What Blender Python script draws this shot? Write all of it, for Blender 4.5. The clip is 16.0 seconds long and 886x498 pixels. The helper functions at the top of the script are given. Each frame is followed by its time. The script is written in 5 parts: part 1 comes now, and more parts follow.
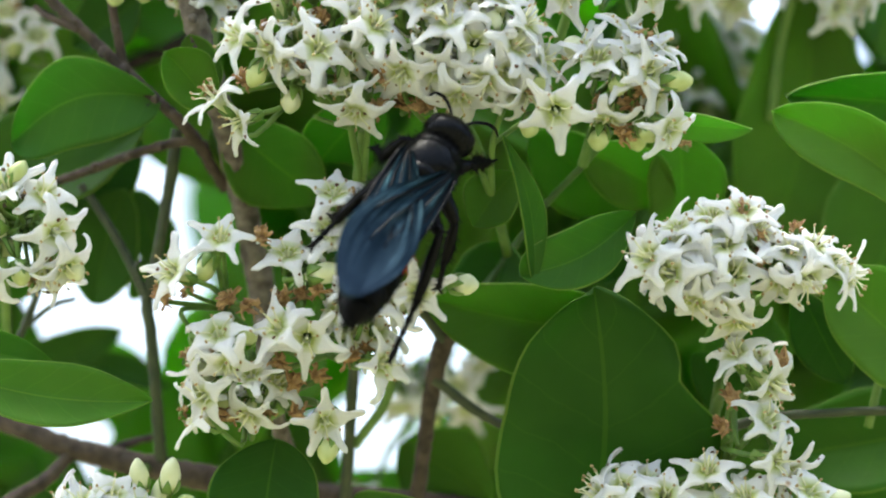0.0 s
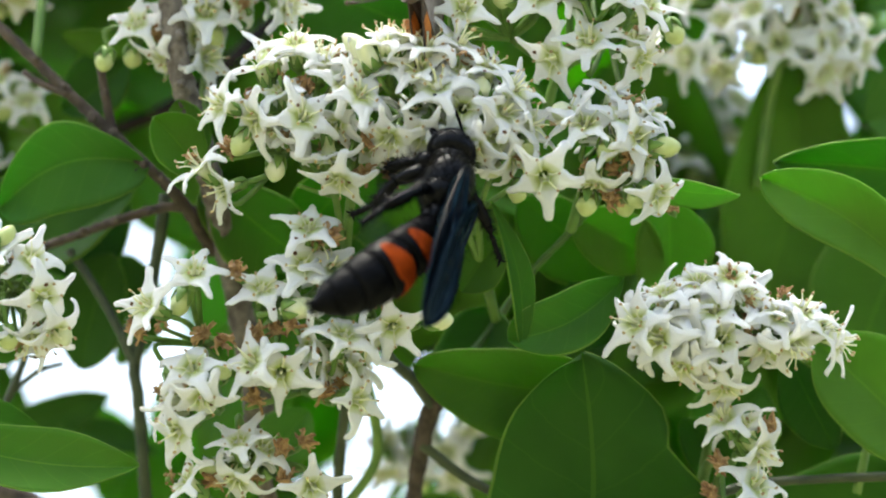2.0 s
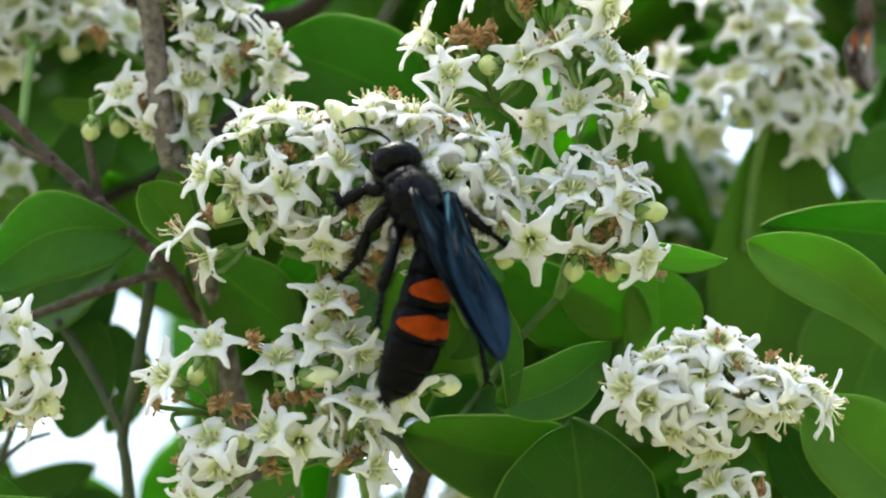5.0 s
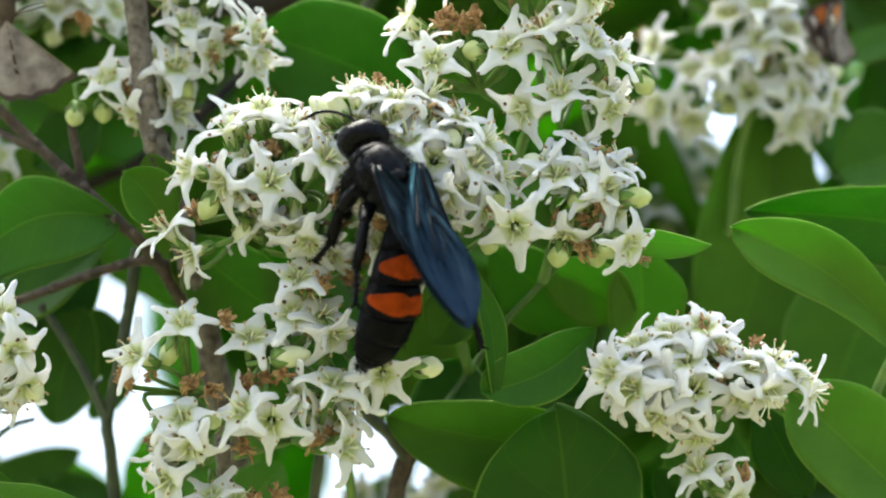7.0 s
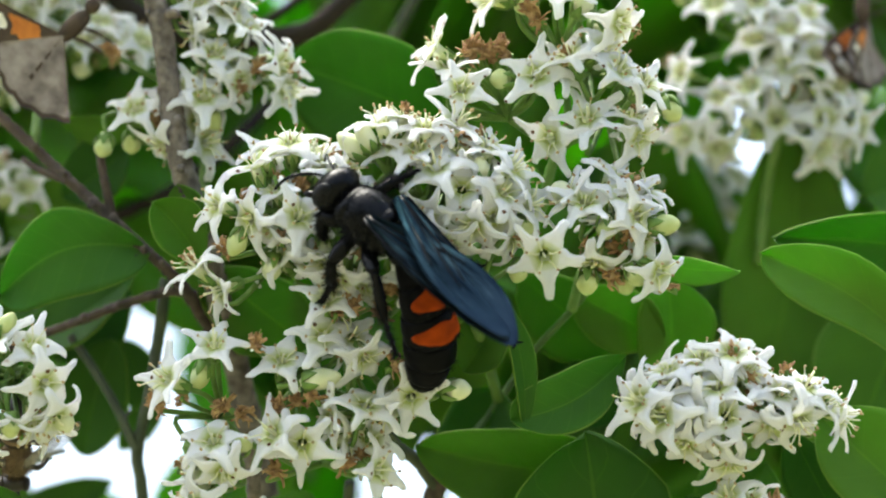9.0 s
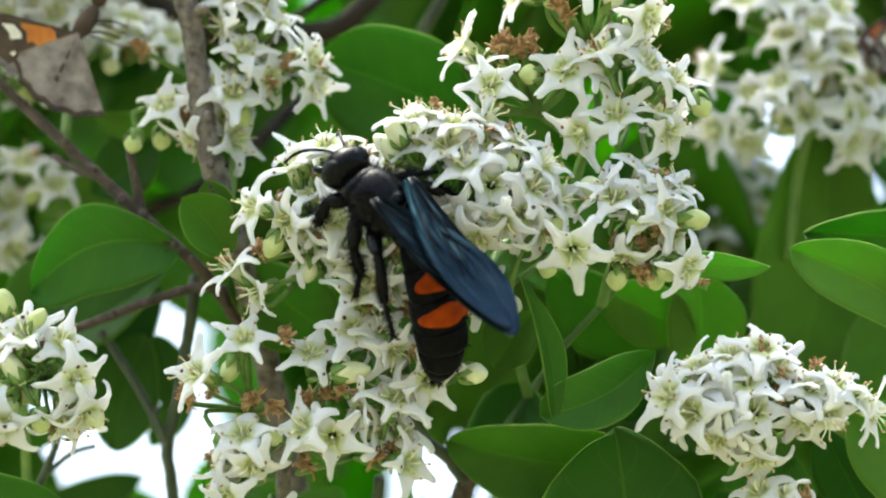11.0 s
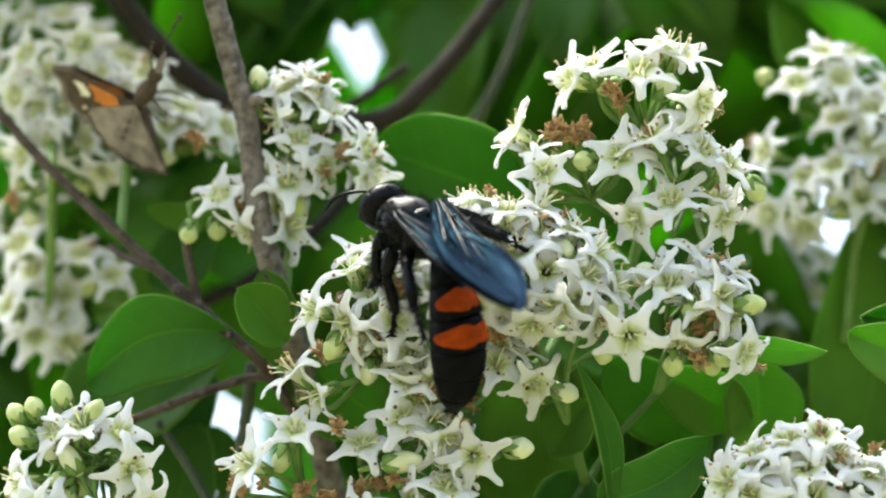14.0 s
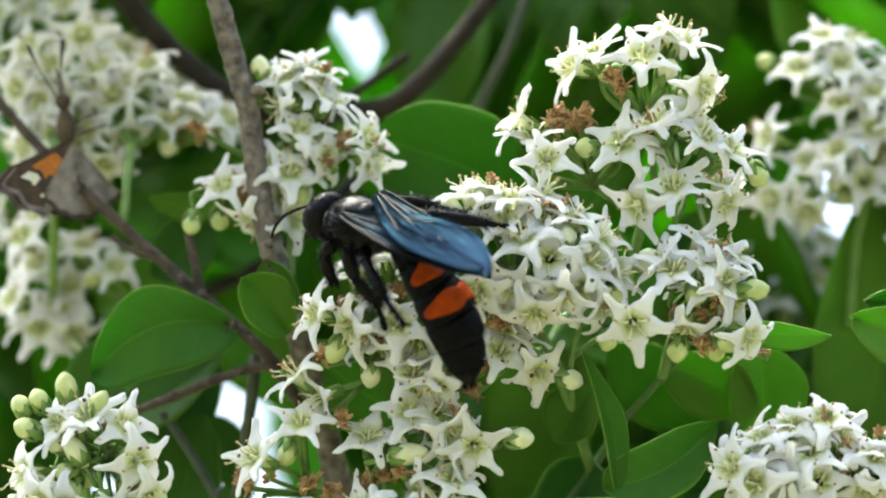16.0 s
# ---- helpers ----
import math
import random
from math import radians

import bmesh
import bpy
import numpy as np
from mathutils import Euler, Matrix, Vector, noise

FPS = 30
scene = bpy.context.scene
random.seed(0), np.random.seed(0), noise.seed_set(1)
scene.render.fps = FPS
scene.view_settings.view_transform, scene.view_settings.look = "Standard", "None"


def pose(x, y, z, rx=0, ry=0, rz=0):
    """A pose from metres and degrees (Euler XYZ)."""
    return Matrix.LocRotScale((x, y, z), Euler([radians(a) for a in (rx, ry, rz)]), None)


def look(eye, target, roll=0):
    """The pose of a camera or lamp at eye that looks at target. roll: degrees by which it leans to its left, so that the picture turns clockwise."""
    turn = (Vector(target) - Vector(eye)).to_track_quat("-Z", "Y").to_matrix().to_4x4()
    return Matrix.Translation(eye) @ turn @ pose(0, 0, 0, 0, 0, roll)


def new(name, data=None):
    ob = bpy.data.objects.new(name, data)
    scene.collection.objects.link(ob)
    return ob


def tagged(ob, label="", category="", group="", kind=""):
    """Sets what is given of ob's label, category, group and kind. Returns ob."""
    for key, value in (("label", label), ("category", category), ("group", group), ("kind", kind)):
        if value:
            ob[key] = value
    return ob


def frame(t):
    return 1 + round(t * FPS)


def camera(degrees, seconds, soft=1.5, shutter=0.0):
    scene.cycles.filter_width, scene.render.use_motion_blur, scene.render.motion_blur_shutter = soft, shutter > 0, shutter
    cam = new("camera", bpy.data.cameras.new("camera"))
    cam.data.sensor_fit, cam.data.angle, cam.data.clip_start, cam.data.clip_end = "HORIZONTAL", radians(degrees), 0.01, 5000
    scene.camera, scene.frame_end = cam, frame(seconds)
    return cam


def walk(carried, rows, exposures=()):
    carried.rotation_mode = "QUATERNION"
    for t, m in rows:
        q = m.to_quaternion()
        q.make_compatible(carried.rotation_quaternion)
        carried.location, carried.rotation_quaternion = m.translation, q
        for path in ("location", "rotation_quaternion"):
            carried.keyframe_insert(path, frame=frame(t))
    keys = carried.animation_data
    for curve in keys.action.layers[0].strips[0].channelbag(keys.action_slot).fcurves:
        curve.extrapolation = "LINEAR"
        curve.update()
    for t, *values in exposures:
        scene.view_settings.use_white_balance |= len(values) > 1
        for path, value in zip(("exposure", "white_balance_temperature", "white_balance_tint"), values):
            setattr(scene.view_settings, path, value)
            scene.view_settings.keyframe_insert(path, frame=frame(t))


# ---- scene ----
# A flowering twig seen from arm's length. The plan is written as it lies round the viewing place:
# u to the side, v downwards, in steps of 0.081 mm on the plane through the flowers, d in mm behind that plane.
STEP = 0.081e-3
REACH = 0.360
EYE = Vector((0.0, 0.0, 1.55))
VIEW = look(EYE, EYE + Vector((0, math.cos(radians(20)), math.sin(radians(20)))))
TURN = VIEW.to_3x3()
FOCAL = REACH / STEP

cam = camera(20.0, 16.0, soft=2.0, shutter=0.4)
cam.data.dof.use_dof = True
cam.data.dof.focus_distance = REACH
cam.data.dof.aperture_fstop = 11.5
# seconds, how far the view has swung to the left and upwards (in plan steps), and its lean in degrees
SWING = [
    (0.0, 70.8, -207.4, 0.35), (0.5, 97.8, -232.0, 0.3), (1.0, 103.6, -248.7, 0.48), (1.2, 101.0, -215.0, 0.5),
    (1.5, 90.5, -115.9, 0.6), (2.0, 49.9, -91.6, 0.45), (2.5, 23.6, -97.1, 0.5), (3.0, -0.1, -45.7, 0.5),
    (3.5, 2.6, -6.2, 0.6), (4.0, 23.2, -4.2, 0.4), (4.2, 33.0, 1.2, 0.3), (6.3, 1.5, 43.7, -0.3),
    (6.5, -2.7, 21.5, -0.2), (7.0, 0.0, 0.0, 0.0), (7.5, -2.9, 13.0, -0.2), (8.0, 9.0, 63.8, -0.3),
    (8.5, 22.1, 59.7, -0.5), (9.0, 50.8, 50.5, -0.4), (9.5, 74.7, 31.2, -0.5), (9.7, 83.7, 35.2, -0.5),
    (11.8, 129.5, 49.5, -0.36), (12.0, 141.5, 161.5, -0.36), (12.5, 136.0, 203.0, -0.54), (13.0, 149.8, 203.1, -0.72),
    (13.5, 164.0, 208.2, -0.84), (14.0, 201.8, 196.2, -0.97), (14.5, 216.6, 184.4, -0.97), (15.0, 223.9, 181.2, -1.13),
    (15.5, 209.5, 195.6, -1.21), (16.0, 208.9, 173.1, -1.52),
]
walk(cam, [(t, VIEW @ pose(0, 0, 0, math.degrees(math.atan(b / FOCAL)), math.degrees(math.atan(a / FOCAL)), r))
           for t, a, b, r in SWING], [(0.0, 2.16, 6050, 1), (4.0, 2.13, 6050, 1), (9.7, 2.08, 6050, 1), (11.8, 2.22, 6050, 0), (16.0, 2.16, 6050, 0)])

# ---- sky and sun: bright haze ----
SUN_UP, SUN_ROUND = radians(72), radians(-65)
world = bpy.data.worlds.new("sky")
world.use_nodes = True
scene.world = world
wn = world.node_tree
sky = wn.nodes.new("ShaderNodeTexSky")
sky.sky_type, sky.sun_disc = "NISHITA", False
sky.sun_elevation, sky.sun_rotation = SUN_UP, SUN_ROUND
sky.air_density, sky.dust_density, sky.ozone_density = 1.0, 10.0, 0.3
wn.links.new(sky.outputs[0], wn.nodes["Background"].inputs[0])
wn.nodes["Background"].inputs[1].default_value = 0.15
sun = new("sun", bpy.data.lights.new("sun", "SUN"))
sun.data.energy, sun.data.angle, sun.data.color = 1.15, radians(40), (1.0, 0.95, 0.87)
sun_way = Vector((math.sin(SUN_ROUND) * math.cos(SUN_UP), math.cos(SUN_ROUND) * math.cos(SUN_UP), math.sin(SUN_UP)))
sun.matrix_world = look(sun_way * 20, (0, 0, 0))


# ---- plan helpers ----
def plan(u, v, d=0.0):
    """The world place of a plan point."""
    k = 1 + d / 1000 / REACH
    return VIEW @ Vector(((u - 784) * STEP * k, (441 - v) * STEP * k, -REACH - d / 1000))


def aim(az, el):
    """A world direction: az degrees round the line of sight (0 to the side, 90 up), el degrees towards the viewer."""
    a, e = radians(az), radians(el)
    return (TURN @ Vector((math.cos(e) * math.cos(a), math.cos(e) * math.sin(a), math.sin(e)))).normalized()


def frame_of(z, spin=0.0):
    """A rotation whose z axis is the given direction, turned by spin degrees about it."""
    return z.to_track_quat("Z", "Y").to_matrix().to_4x4() @ Matrix.Rotation(radians(spin), 4, "Z")


# ---- materials ----
def material(name):
    m = bpy.data.materials.new(name)
    m.use_nodes = True
    return m, m.node_tree.nodes, m.node_tree.links, m.node_tree.nodes["Principled BSDF"]


def speckle(nodes, links, scale, low, high, kind="Object", detail=4.0, spread=(0.3, 0.7)):
    """Noise between two colours."""
    co = nodes.new("ShaderNodeTexCoord")
    no = nodes.new("ShaderNodeTexNoise")
    no.inputs["Scale"].default_value, no.inputs["Detail"].default_value = scale, detail
    links.new(co.outputs[kind], no.inputs["Vector"])
    ra = nodes.new("ShaderNodeValToRGB")
    ra.color_ramp.elements[0].position, ra.color_ramp.elements[1].position = spread
    ra.color_ramp.elements[0].color, ra.color_ramp.elements[1].color = (*low, 1), (*high, 1)
    links.new(no.outputs["Fac"], ra.inputs["Fac"])
    return ra, no


def mixed(nodes, links, a, b, fac, blend="MIX"):
    mi = nodes.new("ShaderNodeMix")
    mi.data_type, mi.blend_type = "RGBA", blend
    for socket, value in ((mi.inputs[0], fac), (mi.inputs[6], a), (mi.inputs[7], b)):
        if hasattr(value, "is_linked"):
            links.new(value, socket)
        else:
            socket.default_value = value
    return mi.outputs[2]


def bumped(nodes, links, bsdf, height, strength, distance):
    bu = nodes.new("ShaderNodeBump")
    bu.inputs["Strength"].default_value, bu.inputs["Distance"].default_value = strength, distance
    links.new(height, bu.inputs["Height"])
    links.new(bu.outputs[0], bsdf.inputs["Normal"])


def see_through(m, colour, share):
    """Lets part of the light pass, as thin leaves and petals do."""
    nodes, links = m.node_tree.nodes, m.node_tree.links
    tr = nodes.new("ShaderNodeBsdfTranslucent")
    if hasattr(colour, "is_linked"):
        links.new(colour, tr.inputs["Color"])
    else:
        tr.inputs["Color"].default_value = (*colour, 1)
    mx = nodes.new("ShaderNodeMixShader")
    mx.inputs[0].default_value = share
    links.new(nodes["Principled BSDF"].outputs[0], mx.inputs[1])
    links.new(tr.outputs[0], mx.inputs[2])
    links.new(mx.outputs[0], nodes["Material Output"].inputs[0])


def leaf_material(name, dark, light, rough=0.42):
    m, n, l, b = material(name)
    ra, no = speckle(n, l, 55, dark, light)
    info = n.new("ShaderNodeObjectInfo")
    hs = n.new("ShaderNodeHueSaturation")
    mp = n.new("ShaderNodeMapRange")
    mp.inputs[3].default_value, mp.inputs[4].default_value = 0.78, 1.24
    hm = n.new("ShaderNodeMapRange")
    hm.inputs[3].default_value, hm.inputs[4].default_value = 0.508, 0.478
    hs.inputs["Saturation"].default_value = 0.93
    l.new(info.outputs["Random"], hm.inputs[0])
    l.new(hm.outputs[0], hs.inputs["Hue"])
    l.new(info.outputs["Random"], mp.inputs[0])
    l.new(mp.outputs[0], hs.inputs["Value"])
    l.new(ra.outputs[0], hs.inputs["Color"])
    # midrib and side veins from the leaf's own across and along coordinates
    uv = n.new("ShaderNodeUVMap")
    sp = n.new("ShaderNodeSeparateXYZ")
    l.new(uv.outputs[0], sp.inputs[0])

    def math_node(op, a, c):
        q = n.new("ShaderNodeMath")
        q.operation = op
        for s, val in zip(q.inputs, (a, c)):
            if hasattr(val, "is_linked"):
                l.new(val, s)
            elif val is not None:
                s.default_value = val
        return q.outputs[0]
    side = math_node("ABSOLUTE", math_node("SUBTRACT", sp.outputs[0], 0.5), None)
    slant = math_node("SUBTRACT", sp.outputs[1], math_node("MULTIPLY", side, 0.45))
    saw = math_node("ABSOLUTE", math_node("SUBTRACT", math_node("FRACT", math_node("ADD", math_node("MULTIPLY", slant, 6.0), math_node("MULTIPLY", no.outputs["Fac"], 1.1)), None), 0.5), None)
    vein = math_node("LESS_THAN", saw, 0.025)
    rib = math_node("LESS_THAN", side, 0.012)
    lines = math_node("MAXIMUM", math_node("MULTIPLY", vein, 0.07), math_node("MULTIPLY", rib, 0.24))
    col = mixed(n, l, hs.outputs[0], (light[0] * 2.2 + .02, light[1] * 1.6 + .02, light[2] * 2 + .01, 1), lines)
    rim = math_node("GREATER_THAN", side, 0.488)
    col = mixed(n, l, col, (0.22, 0.32, 0.06, 1), math_node("MULTIPLY", rim, 0.6))
    l.new(col, b.inputs["Base Color"])
    b.inputs["Roughness"].default_value = rough
    b.inputs["Specular IOR Level"].default_value = 0.14
    fine, fn = speckle(n, l, 900, (0, 0, 0), (1, 1, 1))
    broad, bn = speckle(n, l, 140, (0.36, 0.36, 0.36), (0.62, 0.62, 0.62))
    l.new(broad.outputs[0], b.inputs["Roughness"])
    bumped(n, l, b, math_node("ADD", math_node("ADD", math_node("MULTIPLY", lines, -0.8), math_node("MULTIPLY", bn.outputs["Fac"], 1.6)), math_node("MULTIPLY", fn.outputs["Fac"], 0.3)), 0.5, 0.0005)
    glow = mixed(n, l, col, (1.6, 2.2, 0.5, 1), 1.0, "MULTIPLY")
    see_through(m, glow, 0.44)
    return m


def petal_material(name, white, throat):
    m, n, l, b = material(name)
    uv = n.new("ShaderNodeUVMap")
    sp = n.new("ShaderNodeSeparateXYZ")
    l.new(uv.outputs[0], sp.inputs[0])
    ra = n.new("ShaderNodeValToRGB")
    ra.color_ramp.elements[0].position, ra.color_ramp.elements[1].position = 0.03, 0.27
    ra.color_ramp.elements[0].color, ra.color_ramp.elements[1].color = (*throat, 1), (*white, 1)
    l.new(sp.outputs[1], ra.inputs["Fac"])
    sk, no = speckle(n, l, 420, (0.965, 0.965, 0.945), (1, 1, 1), spread=(0.35, 0.6))
    # small tan bruises, different from flower to flower
    info = n.new("ShaderNodeObjectInfo")
    co = n.new("ShaderNodeTexCoord")
    ad = n.new("ShaderNodeVectorMath")
    l.new(co.outputs["Object"], ad.inputs[0])
    l.new(info.outputs["Random"], ad.inputs[1])
    br = n.new("ShaderNodeTexNoise")
    br.inputs["Scale"].default_value, br.inputs["Detail"].default_value = 260, 2
    l.new(ad.outputs[0], br.inputs["Vector"])
    rb = n.new("ShaderNodeValToRGB")
    rb.color_ramp.elements[0].position, rb.color_ramp.elements[1].position = 0.74, 0.80
    l.new(br.outputs["Fac"], rb.inputs["Fac"])
    col = mixed(n, l, ra.outputs[0], sk.outputs[0], 1.0, "MULTIPLY")
    col = mixed(n, l, col, (0.50, 0.34, 0.20, 1), rb.outputs[0])
    vo = n.new("ShaderNodeTexVoronoi")
    vo.inputs["Scale"].default_value = 400
    l.new(ad.outputs[0], vo.inputs["Vector"])
    near = n.new("ShaderNodeMath")
    near.operation, near.inputs[1].default_value = "LESS_THAN", 0.125
    l.new(vo.outputs["Distance"], near.inputs[0])
    some = n.new("ShaderNodeSeparateColor")
    l.new(vo.outputs["Color"], some.inputs[0])
    keep = n.new("ShaderNodeMath")
    keep.operation, keep.inputs[1].default_value = "GREATER_THAN", 0.5
    l.new(some.outputs[0], keep.inputs[0])
    fleck = n.new("ShaderNodeMath")
    fleck.operation = "MULTIPLY"
    l.new(near.outputs[0], fleck.inputs[0])
    l.new(keep.outputs[0], fleck.inputs[1])
    col = mixed(n, l, col, (0.16, 0.085, 0.05, 1), fleck.outputs[0])
    l.new(col, b.inputs["Base Color"])
    b.inputs["Roughness"].default_value = 0.55
    b.inputs["Specular IOR Level"].default_value = 0.3
    bumped(n, l, b, no.outputs["Fac"], 0.5, 0.0005)
    see_through(m, col, 0.57)
    return m


def plain_material(name, low, high, scale, rough=0.6, bump=0.3, depth=0.0003, metal=0.0, share=0.0):
    m, n, l, b = material(name)
    ra, no = speckle(n, l, scale, low, high)
    l.new(ra.outputs[0], b.inputs["Base Color"])
    b.inputs["Roughness"].default_value, b.inputs["Metallic"].default_value = rough, metal
    bumped(n, l, b, no.outputs["Fac"], bump, depth)
    if share:
        see_through(m, ra.outputs[0], share)
    return m


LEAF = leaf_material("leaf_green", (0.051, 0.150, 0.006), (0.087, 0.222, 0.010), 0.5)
# lighter copy of LEAF with the sunlight put into its colour
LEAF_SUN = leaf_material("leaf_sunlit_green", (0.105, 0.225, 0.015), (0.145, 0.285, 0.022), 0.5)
LEAF_PALE = leaf_material("leaf_young", (0.082, 0.205, 0.022), (0.120, 0.270, 0.034), 0.5)
# same build as LEAF in a darker green
LEAF_DEEP = leaf_material("leaf_deep_green", (0.033, 0.110, 0.006), (0.058, 0.166, 0.009), 0.5)
PETAL = petal_material("petal_white", (0.905, 0.905, 0.918), (0.58, 0.65, 0.22))
BUD = plain_material("bud_cream", (0.62, 0.66, 0.36), (0.80, 0.82, 0.62), 300, 0.5, 0.2, share=0.15)
BUD_GREEN = plain_material("bud_green", (0.44, 0.51, 0.17), (0.62, 0.68, 0.34), 300, 0.45, 0.2, share=0.15)
GREEN = plain_material("stalk_green", (0.10, 0.20, 0.035), (0.19, 0.31, 0.06), 260, 0.5, 0.3, share=0.15)
FILAMENT = plain_material("filament_cream", (0.74, 0.74, 0.46), (0.84, 0.84, 0.64), 500, 0.55, 0.1, share=0.15)
ANTHER = plain_material("anther_tan", (0.28, 0.17, 0.07), (0.60, 0.48, 0.25), 900, 0.8)
WITHERED = plain_material("withered_brown", (0.22, 0.105, 0.038), (0.62, 0.42, 0.20), 700, 0.8, 0.8, share=0.15)
STALK_DEEP = plain_material("stalk_deep_green", (0.045, 0.10, 0.016), (0.09, 0.17, 0.03), 260, 0.5, 0.3)
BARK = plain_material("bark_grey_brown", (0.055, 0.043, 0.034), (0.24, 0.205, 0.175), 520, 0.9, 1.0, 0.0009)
# darker bark copy for the back branches, shade of the crown put into its colour
BARK_SHADED = plain_material("bark_shaded_brown", (0.012, 0.008, 0.005), (0.034, 0.023, 0.015), 300, 0.9, 1.0, 0.0006)
BARK_DARK = plain_material("bark_dark_brown", (0.028, 0.020, 0.014), (0.098, 0.072, 0.054), 420, 0.85, 1.0, 0.0009)
STEM_DARK = plain_material("stem_dark_green", (0.022, 0.035, 0.014), (0.06, 0.075, 0.03), 350, 0.6, 0.6)
BLACK = plain_material("wasp_black", (0.002, 0.002, 0.0024), (0.005, 0.005, 0.006), 900, 0.22, 0.3, 0.0002)
BLACK.node_tree.nodes["Principled BSDF"].inputs["Specular IOR Level"].default_value = 0.10
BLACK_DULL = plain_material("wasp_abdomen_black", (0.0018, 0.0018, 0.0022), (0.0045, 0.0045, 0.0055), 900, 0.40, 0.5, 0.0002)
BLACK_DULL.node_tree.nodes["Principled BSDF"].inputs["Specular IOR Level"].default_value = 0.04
HAIR = plain_material("wasp_hair", (0.003, 0.003, 0.003), (0.008, 0.008, 0.008), 900, 0.6, 0.1)
HAIR.node_tree.nodes["Principled BSDF"].inputs["Specular IOR Level"].default_value = 0.04
ORANGE = plain_material("wasp_orange", (0.17, 0.023, 0.0015), (0.31, 0.046, 0.0025), 500, 0.65, 0.5, 0.0002)
ORANGE.node_tree.nodes["Principled BSDF"].inputs["Specular IOR Level"].default_value = 0.05
EYE_BLACK = plain_material("wasp_eye", (0.003, 0.003, 0.004), (0.006, 0.006, 0.007), 500, 0.35, 0.1)
EYE_BLACK.node_tree.nodes["Principled BSDF"].inputs["Specular IOR Level"].default_value = 0.1
WING_GREY = plain_material("butterfly_grey", (0.115, 0.090, 0.090), (0.36, 0.31, 0.30), 420, 0.85, 0.4, share=0.1)
WING_BROWN = plain_material("butterfly_brown", (0.035, 0.022, 0.014), (0.085, 0.055, 0.036), 400, 0.8, 0.3)
WING_ORANGE = plain_material("butterfly_orange", (0.46, 0.14, 0.02), (0.66, 0.24, 0.04), 500, 0.8, 0.3, share=0.15)
WING_WHITE = plain_material("butterfly_white", (0.66, 0.62, 0.54), (0.8, 0.77, 0.7), 500, 0.8, 0.2)
GROUND = plain_material("ground_litter", (0.09, 0.08, 0.05), (0.16, 0.17, 0.08), 6, 0.95, 0.6, 0.02)


def wing_material():
    """Blue-black membrane, glossy, with a violet cast towards the tip."""
    m, n, l, b = material("wasp_wing_blue")
    uv = n.new("ShaderNodeUVMap")
    sp = n.new("ShaderNodeSeparateXYZ")
    l.new(uv.outputs[0], sp.inputs[0])
    ra = n.new("ShaderNodeValToRGB")
    ra.color_ramp.elements[0].position, ra.color_ramp.elements[1].position = 0.1, 0.95
    ra.color_ramp.elements[0].color, ra.color_ramp.elements[1].color = (0.024, 0.045, 0.053, 1), (0.029, 0.044, 0.063, 1)
    l.new(sp.outputs[1], ra.inputs["Fac"])
    sk, no = speckle(n, l, 260, (0.6, 0.6, 0.65), (1, 1, 1))
    # light and dark of lengthwise creases, put in as colour streaks fading towards the tip
    mpn = n.new("ShaderNodeMapping")
    mpn.inputs["Scale"].default_value = (26, 3.4, 1)
    l.new(uv.outputs[0], mpn.inputs["Vector"])
    st = n.new("ShaderNodeTexNoise")
    st.inputs["Scale"].default_value, st.inputs["Detail"].default_value = 1.0, 1.5
    l.new(mpn.outputs[0], st.inputs["Vector"])
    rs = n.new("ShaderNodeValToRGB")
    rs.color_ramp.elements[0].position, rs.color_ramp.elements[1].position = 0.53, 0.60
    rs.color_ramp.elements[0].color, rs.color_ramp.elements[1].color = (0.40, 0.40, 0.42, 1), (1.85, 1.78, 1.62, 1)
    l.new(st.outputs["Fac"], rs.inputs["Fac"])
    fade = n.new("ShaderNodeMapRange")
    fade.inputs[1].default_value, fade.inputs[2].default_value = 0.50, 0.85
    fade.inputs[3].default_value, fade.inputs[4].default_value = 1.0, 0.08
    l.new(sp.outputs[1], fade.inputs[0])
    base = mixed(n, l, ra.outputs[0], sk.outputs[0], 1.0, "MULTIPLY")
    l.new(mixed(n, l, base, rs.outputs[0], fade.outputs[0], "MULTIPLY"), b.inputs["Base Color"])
    b.inputs["Metallic"].default_value, b.inputs["Roughness"].default_value = 0.85, 0.5
    b.inputs["Specular IOR Level"].default_value = 0.02
    b.inputs["Specular Tint"].default_value = (0.10, 0.16, 0.25, 1)
    bumped(n, l, b, no.outputs["Fac"], 0.3, 0.0003)
    return m


WING_BLUE = wing_material()


# ---- mesh helpers ----
def solid(name, verts, faces, mats, slots=None, uvs=None, smooth=True):
    """A mesh from computed vertices and faces; slots: a material number a face; uvs: a pair a vertex."""
    me = bpy.data.meshes.new(name)
    me.from_pydata([tuple(p) for p in verts], [], faces)
    for m in (mats if isinstance(mats, (list, tuple)) else [mats]):
        me.materials.append(m)
    if slots is not None:
        me.polygons.foreach_set("material_index", slots)
    if uvs is not None:
        layer = me.uv_layers.new(name="UVMap")
        flat = np.array([uvs[lo.vertex_index] for lo in me.loops], dtype=np.float32).ravel()
        layer.data.foreach_set("uv", flat)
    me.polygons.foreach_set("use_smooth", [smooth] * len(me.polygons))
    me.update()
    return me


def part(name, mesh, parent, m=None, label=""):
    """ONE mesh object under a thing or part, at the pose m in its parent's space."""
    ob = new(name, mesh)
    ob.parent = parent
    if m is not None:
        ob.matrix_basis = m
    return tagged(ob, label) if label else ob


def thing(name, at, label, category, group="", kind=""):
    ob = new(name)
    ob.empty_display_size = 0.005
    ob.matrix_basis = at
    return tagged(ob, label, category, group, kind)


